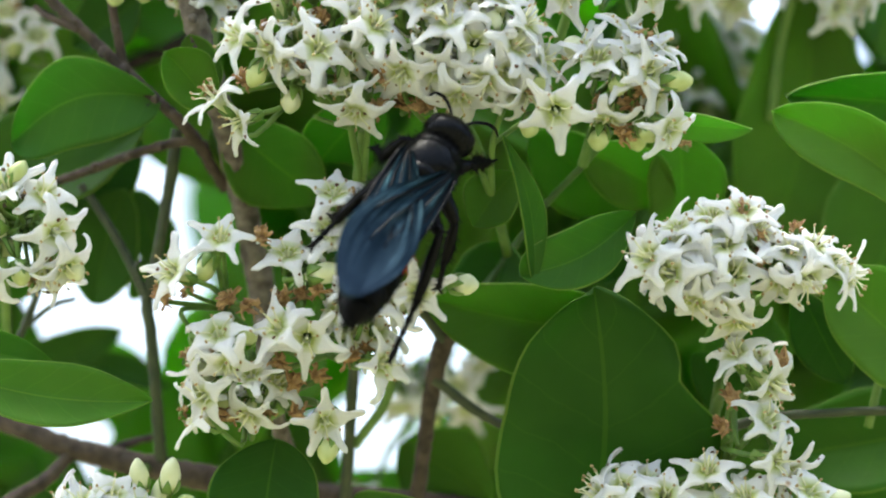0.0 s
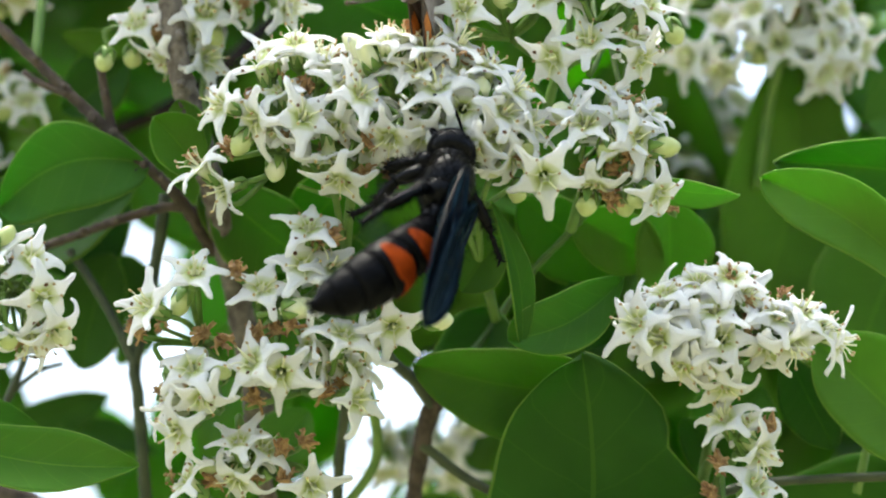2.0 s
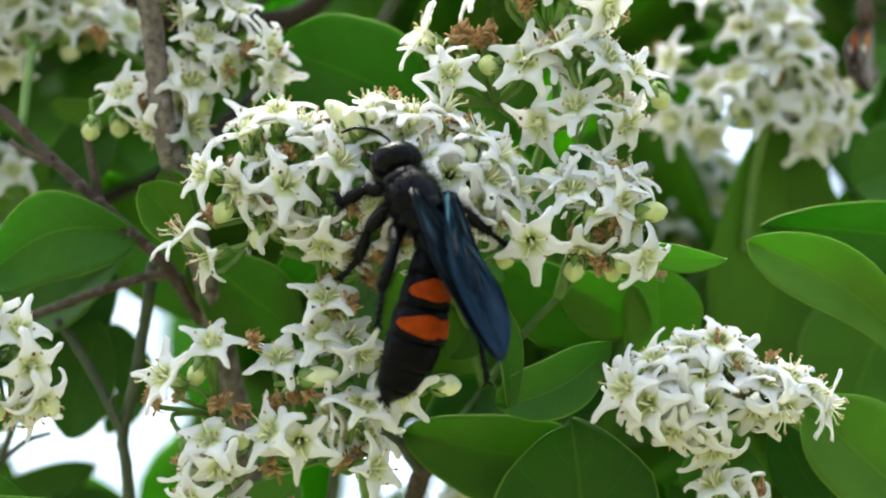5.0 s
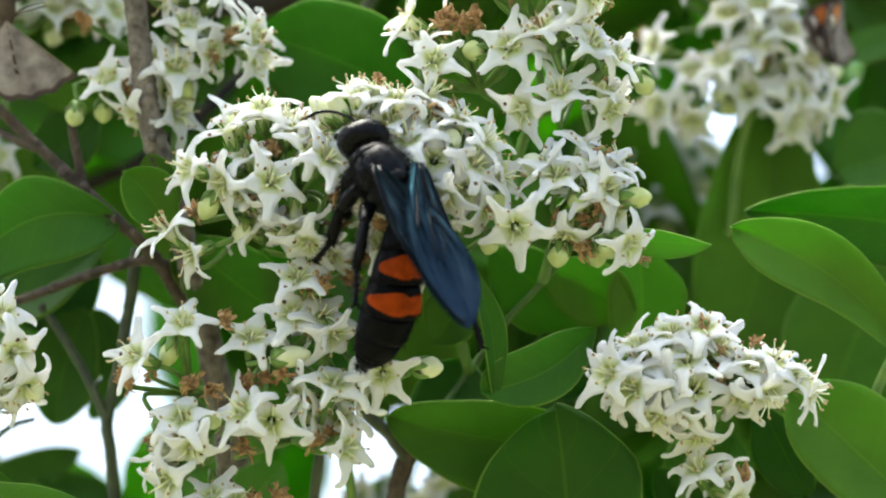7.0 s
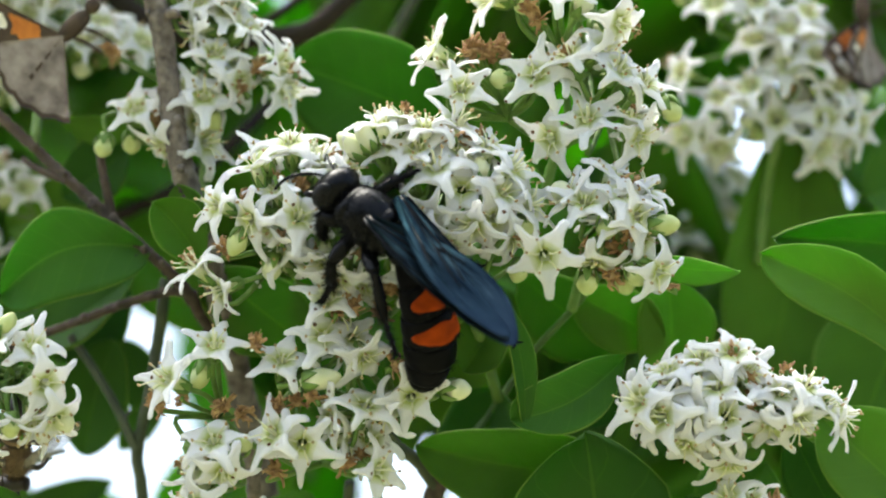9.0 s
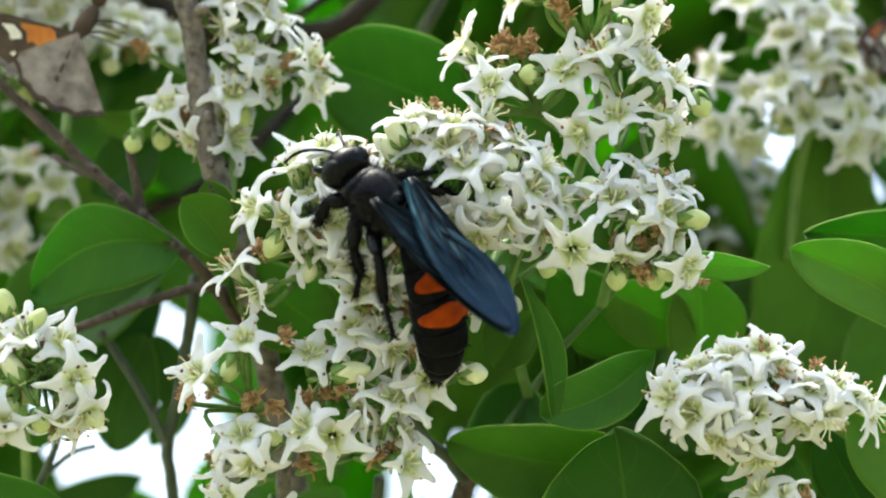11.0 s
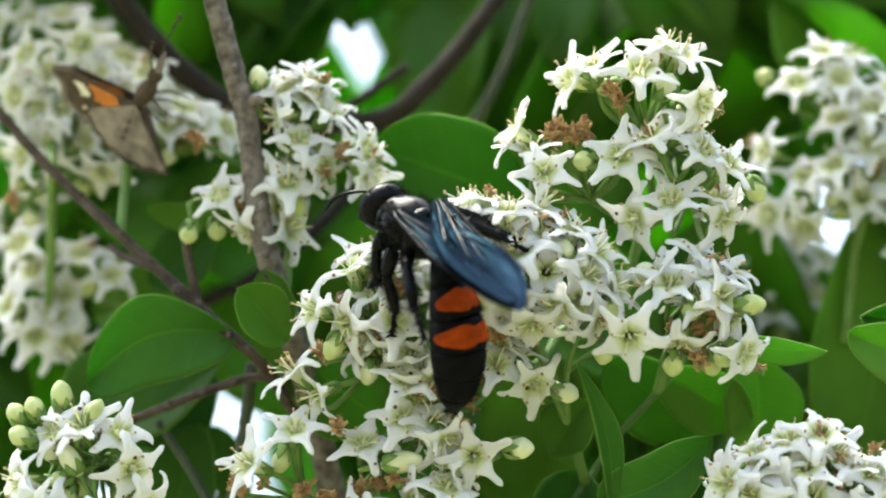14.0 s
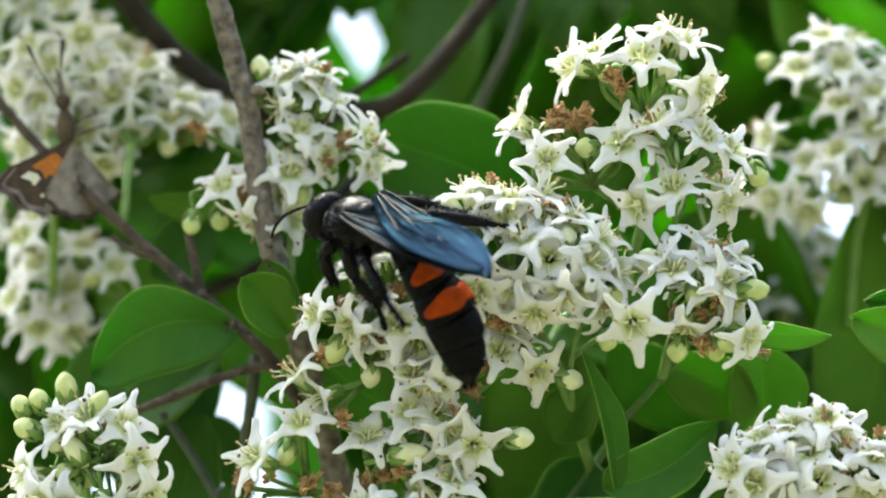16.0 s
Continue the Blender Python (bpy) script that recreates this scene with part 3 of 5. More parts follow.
def crown(name, label, d0, d1, pitch, long, seed, reach):
    rnd = random.Random(seed)
    tv, tf = [], []
    uvs = []
    nu, nv = 4, 7
    ev, ef, eu = sheet_data(lambda a, b: (
        Vector(((a * 2 - 1) * max(0.02, 0.27 * math.sin(math.pi * b ** 0.9) ** 0.7), b - 0.5, -0.25 * (b - 0.4) ** 2 + 0.16 * (a * 2 - 1) ** 2 * math.sin(math.pi * b))),
        Vector((0, 0, 1)), (a, b)), nu, nv, 0.006)
    u = -420 - reach
    while u < 2000 + reach:
        v = -420 - reach
        while v < 1330 + reach:
            pu, pv = u + rnd.uniform(-.5, .5) * pitch, v + rnd.uniform(-.5, .5) * pitch
            d = rnd.uniform(d0, d1)
            ln = long * rnd.uniform(0.7, 1.25)
            seen = ln / STEP / (1 + d / 360)
            az = rnd.uniform(200, 340)
            v += pitch
            # skip the leaf where any of it would close a gap in the crown
            c, s = math.cos(radians(az)), -math.sin(radians(az))
            if any(open_sky(pu + c * seen * k, pv + s * seen * k, seen * 0.17) for k in (-0.4, -0.15, 0.15, 0.4)):
                continue
            y = aim(az, rnd.uniform(-25, 25))
            z = aim(rnd.uniform(20, 160), rnd.uniform(20, 80))
            x = y.cross(z).normalized()
            z = x.cross(y)
            m = Matrix((x, y, z)).transposed() * ln
            at = plan(pu, pv, d)
            o = len(tv)
            tv += [at + m @ p for p in ev]
            tf += [tuple(i + o for i in q) for q in ef]
            uvs += eu
        u += pitch
    ob = new(name, solid(name, tv, tf, CROWN, uvs=uvs))
    return tagged(ob, label, "foliage", kind="stuff")


crown("background_foliage", "dense green leaves of the tree behind the flowers", 75, 150, 88, 0.040, 1, 0)
crown("far_foliage", "blurred green crown leaves further back with sky gaps", 230, 420, 150, 0.085, 2, 0)
crown("distant_foliage", "blurred green leaves at the back of the crown", 600, 900, 300, 0.22, 3, 0)


# ---- woody branches ----
def branch(name, at, label, group=""):
    return thing(name, Matrix.Translation(plan(*at)), label, "branch", group)


grey = branch("bare_branch", (245, 0, 16), "bare grey-brown woody twig with bud scars", "twigs")
stem_on(grey, [(172, -260, 18, 19), (215, -90, 17, 20), (238, 0, 16, 20), (256, 150, 15, 21), (270, 235, 15, 22), (300, 340, 18, 23), (350, 520, 26, 24), (430, 900, 40, 26)], BARK, 1, 0.20, sides=14, n=20)
knot_on(grey, (266, 158, 12), 9, BARK, 1)
knot_on(grey, (258, -30, 13), 11, BARK, 2)
knot_on(grey, (270, 245, 12), 9, BARK, 3)
scars = random.Random(12)
for k in range(22):
    v = -170 + k * 26 + scars.uniform(-9, 9)
    u = 222 + (v + 60) * 0.16 + scars.uniform(-15, 15)
    knot_on(grey, (u, v, 14.6 + abs(u - 222 - (v + 60) * 0.16) * 0.04), scars.uniform(3, 6), BARK, 20 + k)
stem_on(grey, [(250, -30, 14, 9), (260, -46, 26, 6), (262, -54, 26, 5)], BARK, 4, name="spur")

left_twig = branch("leafy_twig", (130, 300, 22), "slender brown twig with broad green leaves", "twigs")
stem_on(left_twig, [(-240, -60, 30, 9), (-110, 90, 27, 9), (10, 205, 24, 10), (90, 280, 22, 10), (180, 365, 20, 11), (260, 440, 22, 11), (330, 540, 30, 15)], BARK_DARK, 5, 0.30, n=18)
stem_on(left_twig, [(148, 330, 21, 9), (132, 250, 21, 8), (122, 190, 22, 7)], BARK_DARK, 6, name="side_shoot")
stem_on(left_twig, [(70, 265, 22, 8), (20, 245, 24, 7), (-10, 225, 26, 5)], BARK_DARK, 7, name="side_shoot")
stem_on(left_twig, [(205, 390, 20, 6), (188, 400, 19, 4)], BARK_DARK, 8, name="spur")
stem_on(left_twig, [(-120, 600, 34, 8), (-20, 553, 30, 8), (90, 512, 27, 8), (180, 480, 25, 9), (255, 462, 23, 9), (320, 480, 28, 12)], BARK_DARK, 9, 0.30, n=16, name="side_shoot")

for k, (u, v, d, r) in enumerate(((12, 203, 22, 8), (62, 252, 20, 7), (112, 305, 19, 9), (150, 334, 18, 10), (204, 388, 17, 8), (236, 412, 18, 7), (-60, 132, 24, 7),
                                  (20, 540, 27, 7), (96, 508, 25, 8), (152, 491, 24, 6), (214, 471, 22, 7), (-30, 560, 28, 6), (126, 216, 20, 7), (136, 262, 19, 6))):
    knot_on(left_twig, (u, v, d), r, BARK_DARK, 60 + k)

low = branch("bare_branch", (100, 1020, 30), "dark brown woody branch with forked side stems", "twigs")
stem_on(low, [(-300, 900, 34, 17), (-85, 955, 32, 18), (45, 1005, 30, 20), (190, 1040, 30, 22), (330, 1065, 31, 24), (520, 1090, 34, 22), (700, 1100, 36, 18), (860, 1112, 38, 16), (1010, 1040, 40, 14)], BARK_DARK, 10, 0.24, n=14, sides=12)
stem_on(low, [(-290, 903, 34, 17), (-400, 960, 38, 20), (-520, 1400, 60, 40), (-560, 6000, 80, 90), (-600, 14000, 95, 120), (-620, 22600, 110, 150)], BARK, 60, name="main_stem", sides=12)
stem_on(low, [(60, 1010, 30, 12), (10, 1065, 27, 13), (-60, 1110, 24, 14), (-130, 1190, 22, 14)], BARK_DARK, 11, name="side_stem")
stem_on(low, [(100, 1020, 32, 8), (170, 995, 36, 7), (215, 985, 40, 6)], BARK_DARK, 12, name="side_stem")
stem_on(low, [(215, 1045, 30, 12), (206, 920, 28, 11), (196, 800, 27, 11), (190, 745, 27, 11), (212, 640, 26, 10), (232, 520, 26, 11), (242, 440, 27, 11)], STEM_DARK, 13, name="side_stem")
stem_on(low, [(190, 745, 27, 9), (150, 660, 28, 8), (105, 585, 29, 8), (72, 540, 30, 7)], STEM_DARK, 14, name="side_stem")
stem_on(low, [(192, 742, 26, 5), (170, 690, 26, 4), (178, 672, 26, 3)], STEM_DARK, 15, name="side_stem")
stem_on(low, [(-60, 860, 30, 8), (-20, 770, 29, 7), (10, 690, 29, 6)], STEM_DARK, 16, name="side_stem")
stem_on(low, [(-25, 790, 29, 5), (20, 755, 30, 5), (62, 742, 31, 4)], STEM_DARK, 17, name="side_stem")
stem_on(low, [(455, 1085, 30, 17), (438, 1010, 26, 16), (415, 930, 20, 15), (398, 850, 14, 14), (395, 780, 10, 12)], BARK, 18, name="side_stem")
stem_on(low, [(540, 1150, 34, 12), (548, 1020, 30, 11), (556, 890, 26, 10), (566, 800, 22, 9)], STEM_DARK, 19, name="side_stem")

mid = branch("leafy_twig", (720, 830, 20), "dark green forked stem with large green leaves", "twigs")
stem_on(mid, [(650, 1160, 30, 14), (672, 1080, 28, 14), (688, 960, 24, 14), (704, 860, 20, 16), (726, 790, 18, 17)], BARK_DARK, 20, 0.26, n=14)
stem_on(mid, [(718, 810, 18, 12), (690, 770, 17, 12), (650, 735, 15, 10), (620, 690, 12, 8)], STEM_DARK, 21, name="side_stem")
stem_on(mid, [(724, 795, 18, 12), (770, 740, 24, 8), (830, 660, 26, 7), (890, 575, 24, 6), (960, 500, 20, 6), (1010, 440, 16, 6)], STALK_DEEP, 22, name="side_stem", lumps=0.08)
stem_on(mid, [(700, 880, 20, 10), (800, 950, 20, 9), (960, 1010, 18, 9), (1090, 1015, 18, 10), (1190, 975, 18, 10), (1290, 945, 18, 9), (1400, 935, 18, 8), (1620, 925, 20, 9)], STEM_DARK, 23, name="side_stem")
stem_on(mid, [(560, 1000, 30, 9), (620, 900, 24, 9), (600, 760, 18, 9), (570, 640, 14, 9), (562, 540, 10, 9), (572, 440, 8, 9)], GREEN, 24, name="side_stem", lumps=0.08)

back = branch("bare_branch", (500, 0, 66), "thick dark brown branches further back in the crown", "twigs")
stem_on(back, [(-120, -420, 66, 24), (45, -175, 66, 22), (195, -28, 66, 23), (330, 20, 66, 20), (400, 14, 66, 19), (500, 0, 66, 19), (590, -80, 66, 18), (665, -170, 66, 17), (820, -380, 66, 16)], BARK_SHADED, 25, n=8, sides=11)
stem_on(back, [(400, 0, 66, 9), (460, -40, 66, 9), (528, -86, 65, 8)], BARK_SHADED, 26, name="side_stem")
stem_on(back, [(560, 170, 68, 10), (645, 20, 68, 11), (700, -80, 68, 10), (760, -230, 70, 9)], STEM_DARK, 27, name="side_stem")
stem_on(back, [(430, 130, 90, 12), (350, 210, 80, 13), (260, 280, 75, 13), (150, 330, 80, 12)], BARK_SHADED, 28, name="side_stem")

# unseen leaves added overhead on the back branch to shade the clusters below
shade = random.Random(77)
for k in range(92):
    left = k < 76
    u, v, d = shade.uniform(-460, 200) if left else shade.uniform(200, 1800), shade.uniform(-600, -390), shade.uniform(0, 170) if left else shade.uniform(-10, 110)
    leaf_on(back, (u, v, d), (u + shade.uniform(-140, 140), v + shade.uniform(10, 50), d + shade.uniform(-40, 40)), shade.uniform(130, 200), shade.choice((-1, 1)) * shade.uniform(35, 75), 0.06, 0.08, 0.05, 80 + k, LEAF, 0.6)

# ---- the leaves that can be told apart, twig by twig ----
leaf_on(left_twig, (300, 402, 12), (222, 305, 8), 100, 12, 0.05, 0.08, 0.04, 1, LEAF, 0.9, fold=0.12)
leaf_on(left_twig, (310, 370, 16), (262, 276, 14), 90, -40, 0.05, 0.08, 0.02, 2, LEAF_DEEP, 0.9)
leaf_on(left_twig, (208, 385, 20), (-40, 470, 16), 165, -14, 0.10, 0.10, 0.06, 3, LEAF_PALE, 0.9, fold=0.12, arc=0.16)
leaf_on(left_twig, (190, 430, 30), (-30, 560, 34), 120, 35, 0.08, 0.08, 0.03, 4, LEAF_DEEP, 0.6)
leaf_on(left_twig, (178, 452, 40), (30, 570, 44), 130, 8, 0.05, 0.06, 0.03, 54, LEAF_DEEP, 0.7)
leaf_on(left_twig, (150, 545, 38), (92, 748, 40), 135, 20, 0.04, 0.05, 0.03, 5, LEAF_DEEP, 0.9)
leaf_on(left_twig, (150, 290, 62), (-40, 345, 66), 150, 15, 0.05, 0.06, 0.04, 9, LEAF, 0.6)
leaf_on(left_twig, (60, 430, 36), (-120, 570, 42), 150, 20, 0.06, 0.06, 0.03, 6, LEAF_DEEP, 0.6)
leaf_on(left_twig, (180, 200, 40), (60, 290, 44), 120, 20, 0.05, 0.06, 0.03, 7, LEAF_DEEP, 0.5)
leaf_on(left_twig, (60, 160, 40), (190, 175, 36), 60, 30, 0.05, 0.06, 0.03, 8, LEAF, 0.4)

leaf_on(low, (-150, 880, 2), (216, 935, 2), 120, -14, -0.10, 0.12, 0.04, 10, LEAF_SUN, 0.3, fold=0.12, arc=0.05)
leaf_on(low, (-240, 800, 8), (30, 868, 10), 90, -20, -0.06, 0.10, 0.02, 11, LEAF, 0.3)
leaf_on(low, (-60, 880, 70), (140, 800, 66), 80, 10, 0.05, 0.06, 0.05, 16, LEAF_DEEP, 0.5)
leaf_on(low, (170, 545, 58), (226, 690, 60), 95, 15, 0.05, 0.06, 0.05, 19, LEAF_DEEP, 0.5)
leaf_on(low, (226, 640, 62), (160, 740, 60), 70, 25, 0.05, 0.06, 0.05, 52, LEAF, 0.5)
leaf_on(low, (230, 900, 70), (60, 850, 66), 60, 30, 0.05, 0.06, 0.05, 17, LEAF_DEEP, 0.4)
leaf_on(low, (-120, 720, 50), (20, 700, 56), 70, 10, 0.05, 0.06, 0.05, 18, LEAF, 0.4)
leaf_on(low, (420, 990, 8), (395, 1190, 4), 200, 5, 0.05, 0.08, 0.03, 12, LEAF_DEEP, 0.8)
leaf_on(low, (500, 820, 30), (420, 930, 32), 110, 10, 0.05, 0.06, 0.03, 13, LEAF_PALE, 0.8)
leaf_on(low, (560, 1090, 16), (720, 1130, 12), 70, 35, 0.05, 0.06, 0.03, 14, LEAF, 0.4)
leaf_on(low, (-60, 1090, 40), (60, 1180, 36), 90, 20, 0.05, 0.06, 0.03, 15, LEAF_DEEP, 0.5)

top_leaf = leaf_on(mid, (735, 170, 30), (462, 62, 26), 225, -8, 0.04, 0.06, 0.05, 20, LEAF_DEEP, 0.9, fold=0.06)
leaf_on(mid, (1090, 415, 10), (1254, 437, 4), 62, 38, 0.04, 0.10, 0.02, 21, LEAF_PALE, 0.2)
leaf_on(mid, (1130, 440, 22), (1128, 640, 26), 150, -20, 0.05, 0.07, 0.03, 22, LEAF, 0.5)
leaf_on(mid, (1054, 584, 3), (856, 690, -2), 112, 8, 0.05, 0.14, 0.03, 23, LEAF, 0.9, arc=-0.15, peak=0.60, fold=0.10)
leaf_on(mid, (876, 704, -1), (822, 450, -5), 46, 26, 0.03, 0.2, 0.02, 24, LEAF, 0.25, arc=0.04, peak=0.40)
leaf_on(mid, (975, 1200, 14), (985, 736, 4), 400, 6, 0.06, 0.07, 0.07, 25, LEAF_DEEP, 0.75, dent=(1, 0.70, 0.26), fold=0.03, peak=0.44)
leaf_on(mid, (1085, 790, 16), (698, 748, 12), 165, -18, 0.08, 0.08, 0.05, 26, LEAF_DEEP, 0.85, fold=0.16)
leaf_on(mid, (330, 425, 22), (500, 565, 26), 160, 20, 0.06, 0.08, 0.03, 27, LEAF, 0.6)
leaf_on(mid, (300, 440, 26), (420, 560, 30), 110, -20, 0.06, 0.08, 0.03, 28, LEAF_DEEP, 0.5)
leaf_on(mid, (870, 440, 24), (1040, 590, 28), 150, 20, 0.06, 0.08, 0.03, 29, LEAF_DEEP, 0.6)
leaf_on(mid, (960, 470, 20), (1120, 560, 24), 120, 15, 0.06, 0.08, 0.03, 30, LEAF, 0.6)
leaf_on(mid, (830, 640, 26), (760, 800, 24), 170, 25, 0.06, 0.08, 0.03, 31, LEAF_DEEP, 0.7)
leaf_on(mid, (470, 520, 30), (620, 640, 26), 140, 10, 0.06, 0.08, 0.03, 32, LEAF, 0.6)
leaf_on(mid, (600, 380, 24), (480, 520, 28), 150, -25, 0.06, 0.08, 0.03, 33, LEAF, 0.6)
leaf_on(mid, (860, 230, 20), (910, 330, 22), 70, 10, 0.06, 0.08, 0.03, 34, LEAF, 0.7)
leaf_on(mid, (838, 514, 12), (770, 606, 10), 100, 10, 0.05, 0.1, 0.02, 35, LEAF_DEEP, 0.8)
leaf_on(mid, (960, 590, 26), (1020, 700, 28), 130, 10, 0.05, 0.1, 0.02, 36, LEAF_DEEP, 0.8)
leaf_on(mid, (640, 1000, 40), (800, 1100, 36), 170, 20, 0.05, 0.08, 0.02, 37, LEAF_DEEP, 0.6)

right = branch("leafy_twig", (1450, 650, 24), "green stem carrying large smooth green leaves", "twigs")
stem_on(right, [(1640, 540, 22, 9), (1585, 620, 20, 9), (1540, 720, 20, 9), (1500, 830, 20, 8), (1470, 960, 19, 8)], GREEN, 30, lumps=0.08)
leaf_on(right, (1640, 680, 14), (1308, 408, 8), 122, 10, 0.06, 0.12, 0.06, 40, LEAF, 0.9, fold=0.14, peak=0.68, arc=0.05)
leaf_on(right, (1760, 425, 24), (1334, 384, 16), 160, -20, 0.06, 0.10, 0.10, 41, LEAF, 0.5, arc=0.06, fold=0.12)
leaf_on(right, (1360, 170, 60), (1280, 690, 56), 235, -12, 0.03, 0.04, 0.02, 42, LEAF, 0.8)
leaf_on(right, (1600, 420, 46), (1460, 740, 44), 260, 10, 0.03, 0.05, 0.03, 43, LEAF, 0.8)
leaf_on(right, (1620, 900, 12), (1400, 690, 14), 190, 10, 0.06, 0.08, 0.05, 44, LEAF, 0.7, fold=0.12)
leaf_on(right, (1345, 715, 18), (1425, 880, 20), 110, 25, 0.05, 0.08, 0.03, 45, LEAF_DEEP, 0.7)
leaf_on(right, (1600, 960, 24), (1300, 1010, 28), 190, 15, 0.05, 0.08, 0.03, 46, LEAF, 0.7)
leaf_on(right, (1300, 770, 30), (1220, 900, 30), 170, 15, 0.05, 0.08, 0.03, 47, LEAF, 0.7)
leaf_on(right, (1160, 830, 26), (1260, 960, 24), 90, 15, 0.05, 0.08, 0.03, 48, LEAF_DEEP, 0.7)
leaf_on(right, (1500, 1000, 30), (1380, 1160, 32), 230, 15, 0.05, 0.08, 0.03, 49, LEAF, 0.7)
leaf_on(right, (1600, 60, 70), (1480, 100, 66), 60, 20, 0.05, 0.08, 0.03, 50, LEAF_PALE, 0.5)
leaf_on(right, (1640, 260, 50), (1480, 300, 48), 180, 20, 0.05, 0.08, 0.03, 51, LEAF, 0.6)

# ---- flower clusters ----
WHITE = "cluster of white star-shaped flowers with cream buds on green stalks"
cluster_a = flower_cluster("sagging white flower cluster with cream buds under the wasp", (500, 420, 10), (572, 440, 8), [
    (465, 195, 85, 25), (440, 275, 110, 35), (335, 300, 150, 45), (478, 322, 60, 80), (395, 322, 200, 40), (545, 262, 60, 40),
    (578, 282, 40, 55), (300, 412, 150, 22), (342, 448, 215, 35), (432, 345, 245, 30), (545, 428, 250, 35), (525, 385, 265, 20),
    (405, 235, 120, 20), (515, 225, 75, 25)],
    [(430, 412, 262, "c"), (420, 222, 100, "g"), (580, 200, 140, "l"), (370, 365, 240, "h")], [(490, 265), (350, 380), (600, 350), (385, 300)], 2.0, 1,
    stems=[[(556, 560, 8, 7), (538, 470, 4, 6.5), (520, 380, 1, 6), (512, 310, 0, 5)], [(558, 560, 8, 7), (566, 460, 4, 6), (574, 370, 1, 5.5), (590, 300, 0, 5)],
           [(530, 440, 3, 5), (490, 400, 1, 4.5), (450, 370, 0, 4)], [(566, 450, 4, 5), (610, 400, 2, 4.5), (640, 350, 0, 4)], [(536, 460, 4, 4.5), (500, 450, 2, 4), (470, 440, 0, 4)]])
cluster_b = flower_cluster(WHITE, (740, 400, 12), (830, 660, 24), [
    (705, 178, 80, 30), (758, 172, 60, 20), (690, 215, 100, 40), (762, 222, 50, 30),
    (768, 285, 80, 80), (815, 215, 80, 20), (855, 250, 55, 35), (838, 292, 45, 50), (885, 312, 30, 30), (825, 335, 300, 60),
    (790, 345, 260, 50), (860, 365, 300, 25), (725, 250, 100, 50), (650, 205, 120, 30), (912, 402, 270, 76), (640, 335, 250, 50),
    (700, 330, 260, 60), (740, 375, 260, 35), (628, 172, 95, 12), (664, 160, 80, 15)],
    [(883, 355, 330, "g"), (866, 433, 250, "g"), (600, 195, 120, "l"), (800, 250, 90, "c"), (590, 212, 140, "c")], [(780, 205), (600, 345), (595, 400), (745, 190), (680, 400)], 1.0, 2,
    stems=[[(800, 560, 12, 7), (770, 480, 8, 6.5), (740, 400, 4, 6), (700, 340, 1, 5)], [(800, 560, 12, 7), (800, 470, 8, 6), (820, 400, 4, 5.5), (850, 350, 1, 5)],
           [(772, 490, 8, 5), (700, 440, 5, 4.5), (650, 390, 2, 4.5), (640, 340, 0, 4)], [(804, 460, 8, 5), (860, 420, 6, 4.5), (905, 400, 3, 4)]])
cluster_c = flower_cluster(WHITE, (1010, 410, 10), (960, 500, 18), [
    (985, 312, 80, 45), (1032, 262, 70, 20), (1050, 300, 60, 40), (1075, 335, 20, 45), (1088, 372, 350, 30), (1002, 412, 250, 30),
    (1090, 290, 40, 20), (1112, 432, 330, 45), (960, 300, 140, 25), (1040, 345, 80, 50)],
    [(1022, 357, 270, "g"), (988, 453, 262, "g"), (1055, 453, 280, "g"), (1125, 350, 5, "h"), (945, 290, 150, "c"), (1075, 440, 300, "g")],
    [(1045, 395), (1030, 442), (1065, 365)], 3.0, 3)
cluster_d = flower_cluster("tall upright cluster of white flowers with withered brown centres", (960, 200, 16), (905, 330, 20), [
    (900, 85, 90, 74), (768, 108, 70, 74), (722, 38, 140, 20), (745, 70, 110, 30), (1045, 75, 60, 50), (1092, 102, 45, 45),
    (990, 165, 110, 55), (928, 195, 205, 45), (1080, 195, 330, 60), (940, -68, 100, 58), (820, -52, 165, 22), (858, -78, 110, 30),
    (1012, -92, 50, 25), (1045, -10, 345, 45), (985, -105, 75, 20), (1020, 40, 45, 35), (960, 50, 100, 30), (1068, 160, 70, 30)],
    [(838, 90, 180, "g"), (986, -42, 60, "c"), (1140, 150, 300, "g"), (880, -40, 200, "g"), (1010, 10, 280, "g")], [(812, 45), (890, -30), (955, 62), (835, 38), (905, -12), (790, 52), (800, 36), (824, 54), (848, 48), (778, 42)], 8.0, 4, fill=8)
cluster_e = flower_cluster("soft white flower cluster behind with green buds", (1330, 190, 52), (1290, 420, 56), [
    (1325, 165, 90, 82), (1410, 165, 60, 78), (1345, 72, 90, 78), (1225, 130, 100, 50), (1225, 210, 260, 50), (1400, 215, 300, 60),
    (1290, 25, 110, 40), (1395, 55, 60, 50), (1430, 108, 30, 50), (1470, 178, 0, 45), (1280, 110, 110, 55), (1215, -38, 100, 60),
    (1292, -45, 80, 65), (1262, -92, 100, 30), (1312, -82, 70, 25), (1345, 10, 80, 50), (1440, 200, 320, 40), (1165, 190, 200, 50),
    (1380, -20, 60, 50), (1160, 80, 160, 40)],
    [(1303, 18, 110, "g"), (1160, -52, 160, "g"), (1385, 28, 90, "l"), (1395, 110, 300, "g"), (1470, 130, 20, "c"), (1275, 165, 200, "c"), (1290, 190, 200, "g")], [(1345, 120)], 54.0, 5, fill=2, size=1.03)
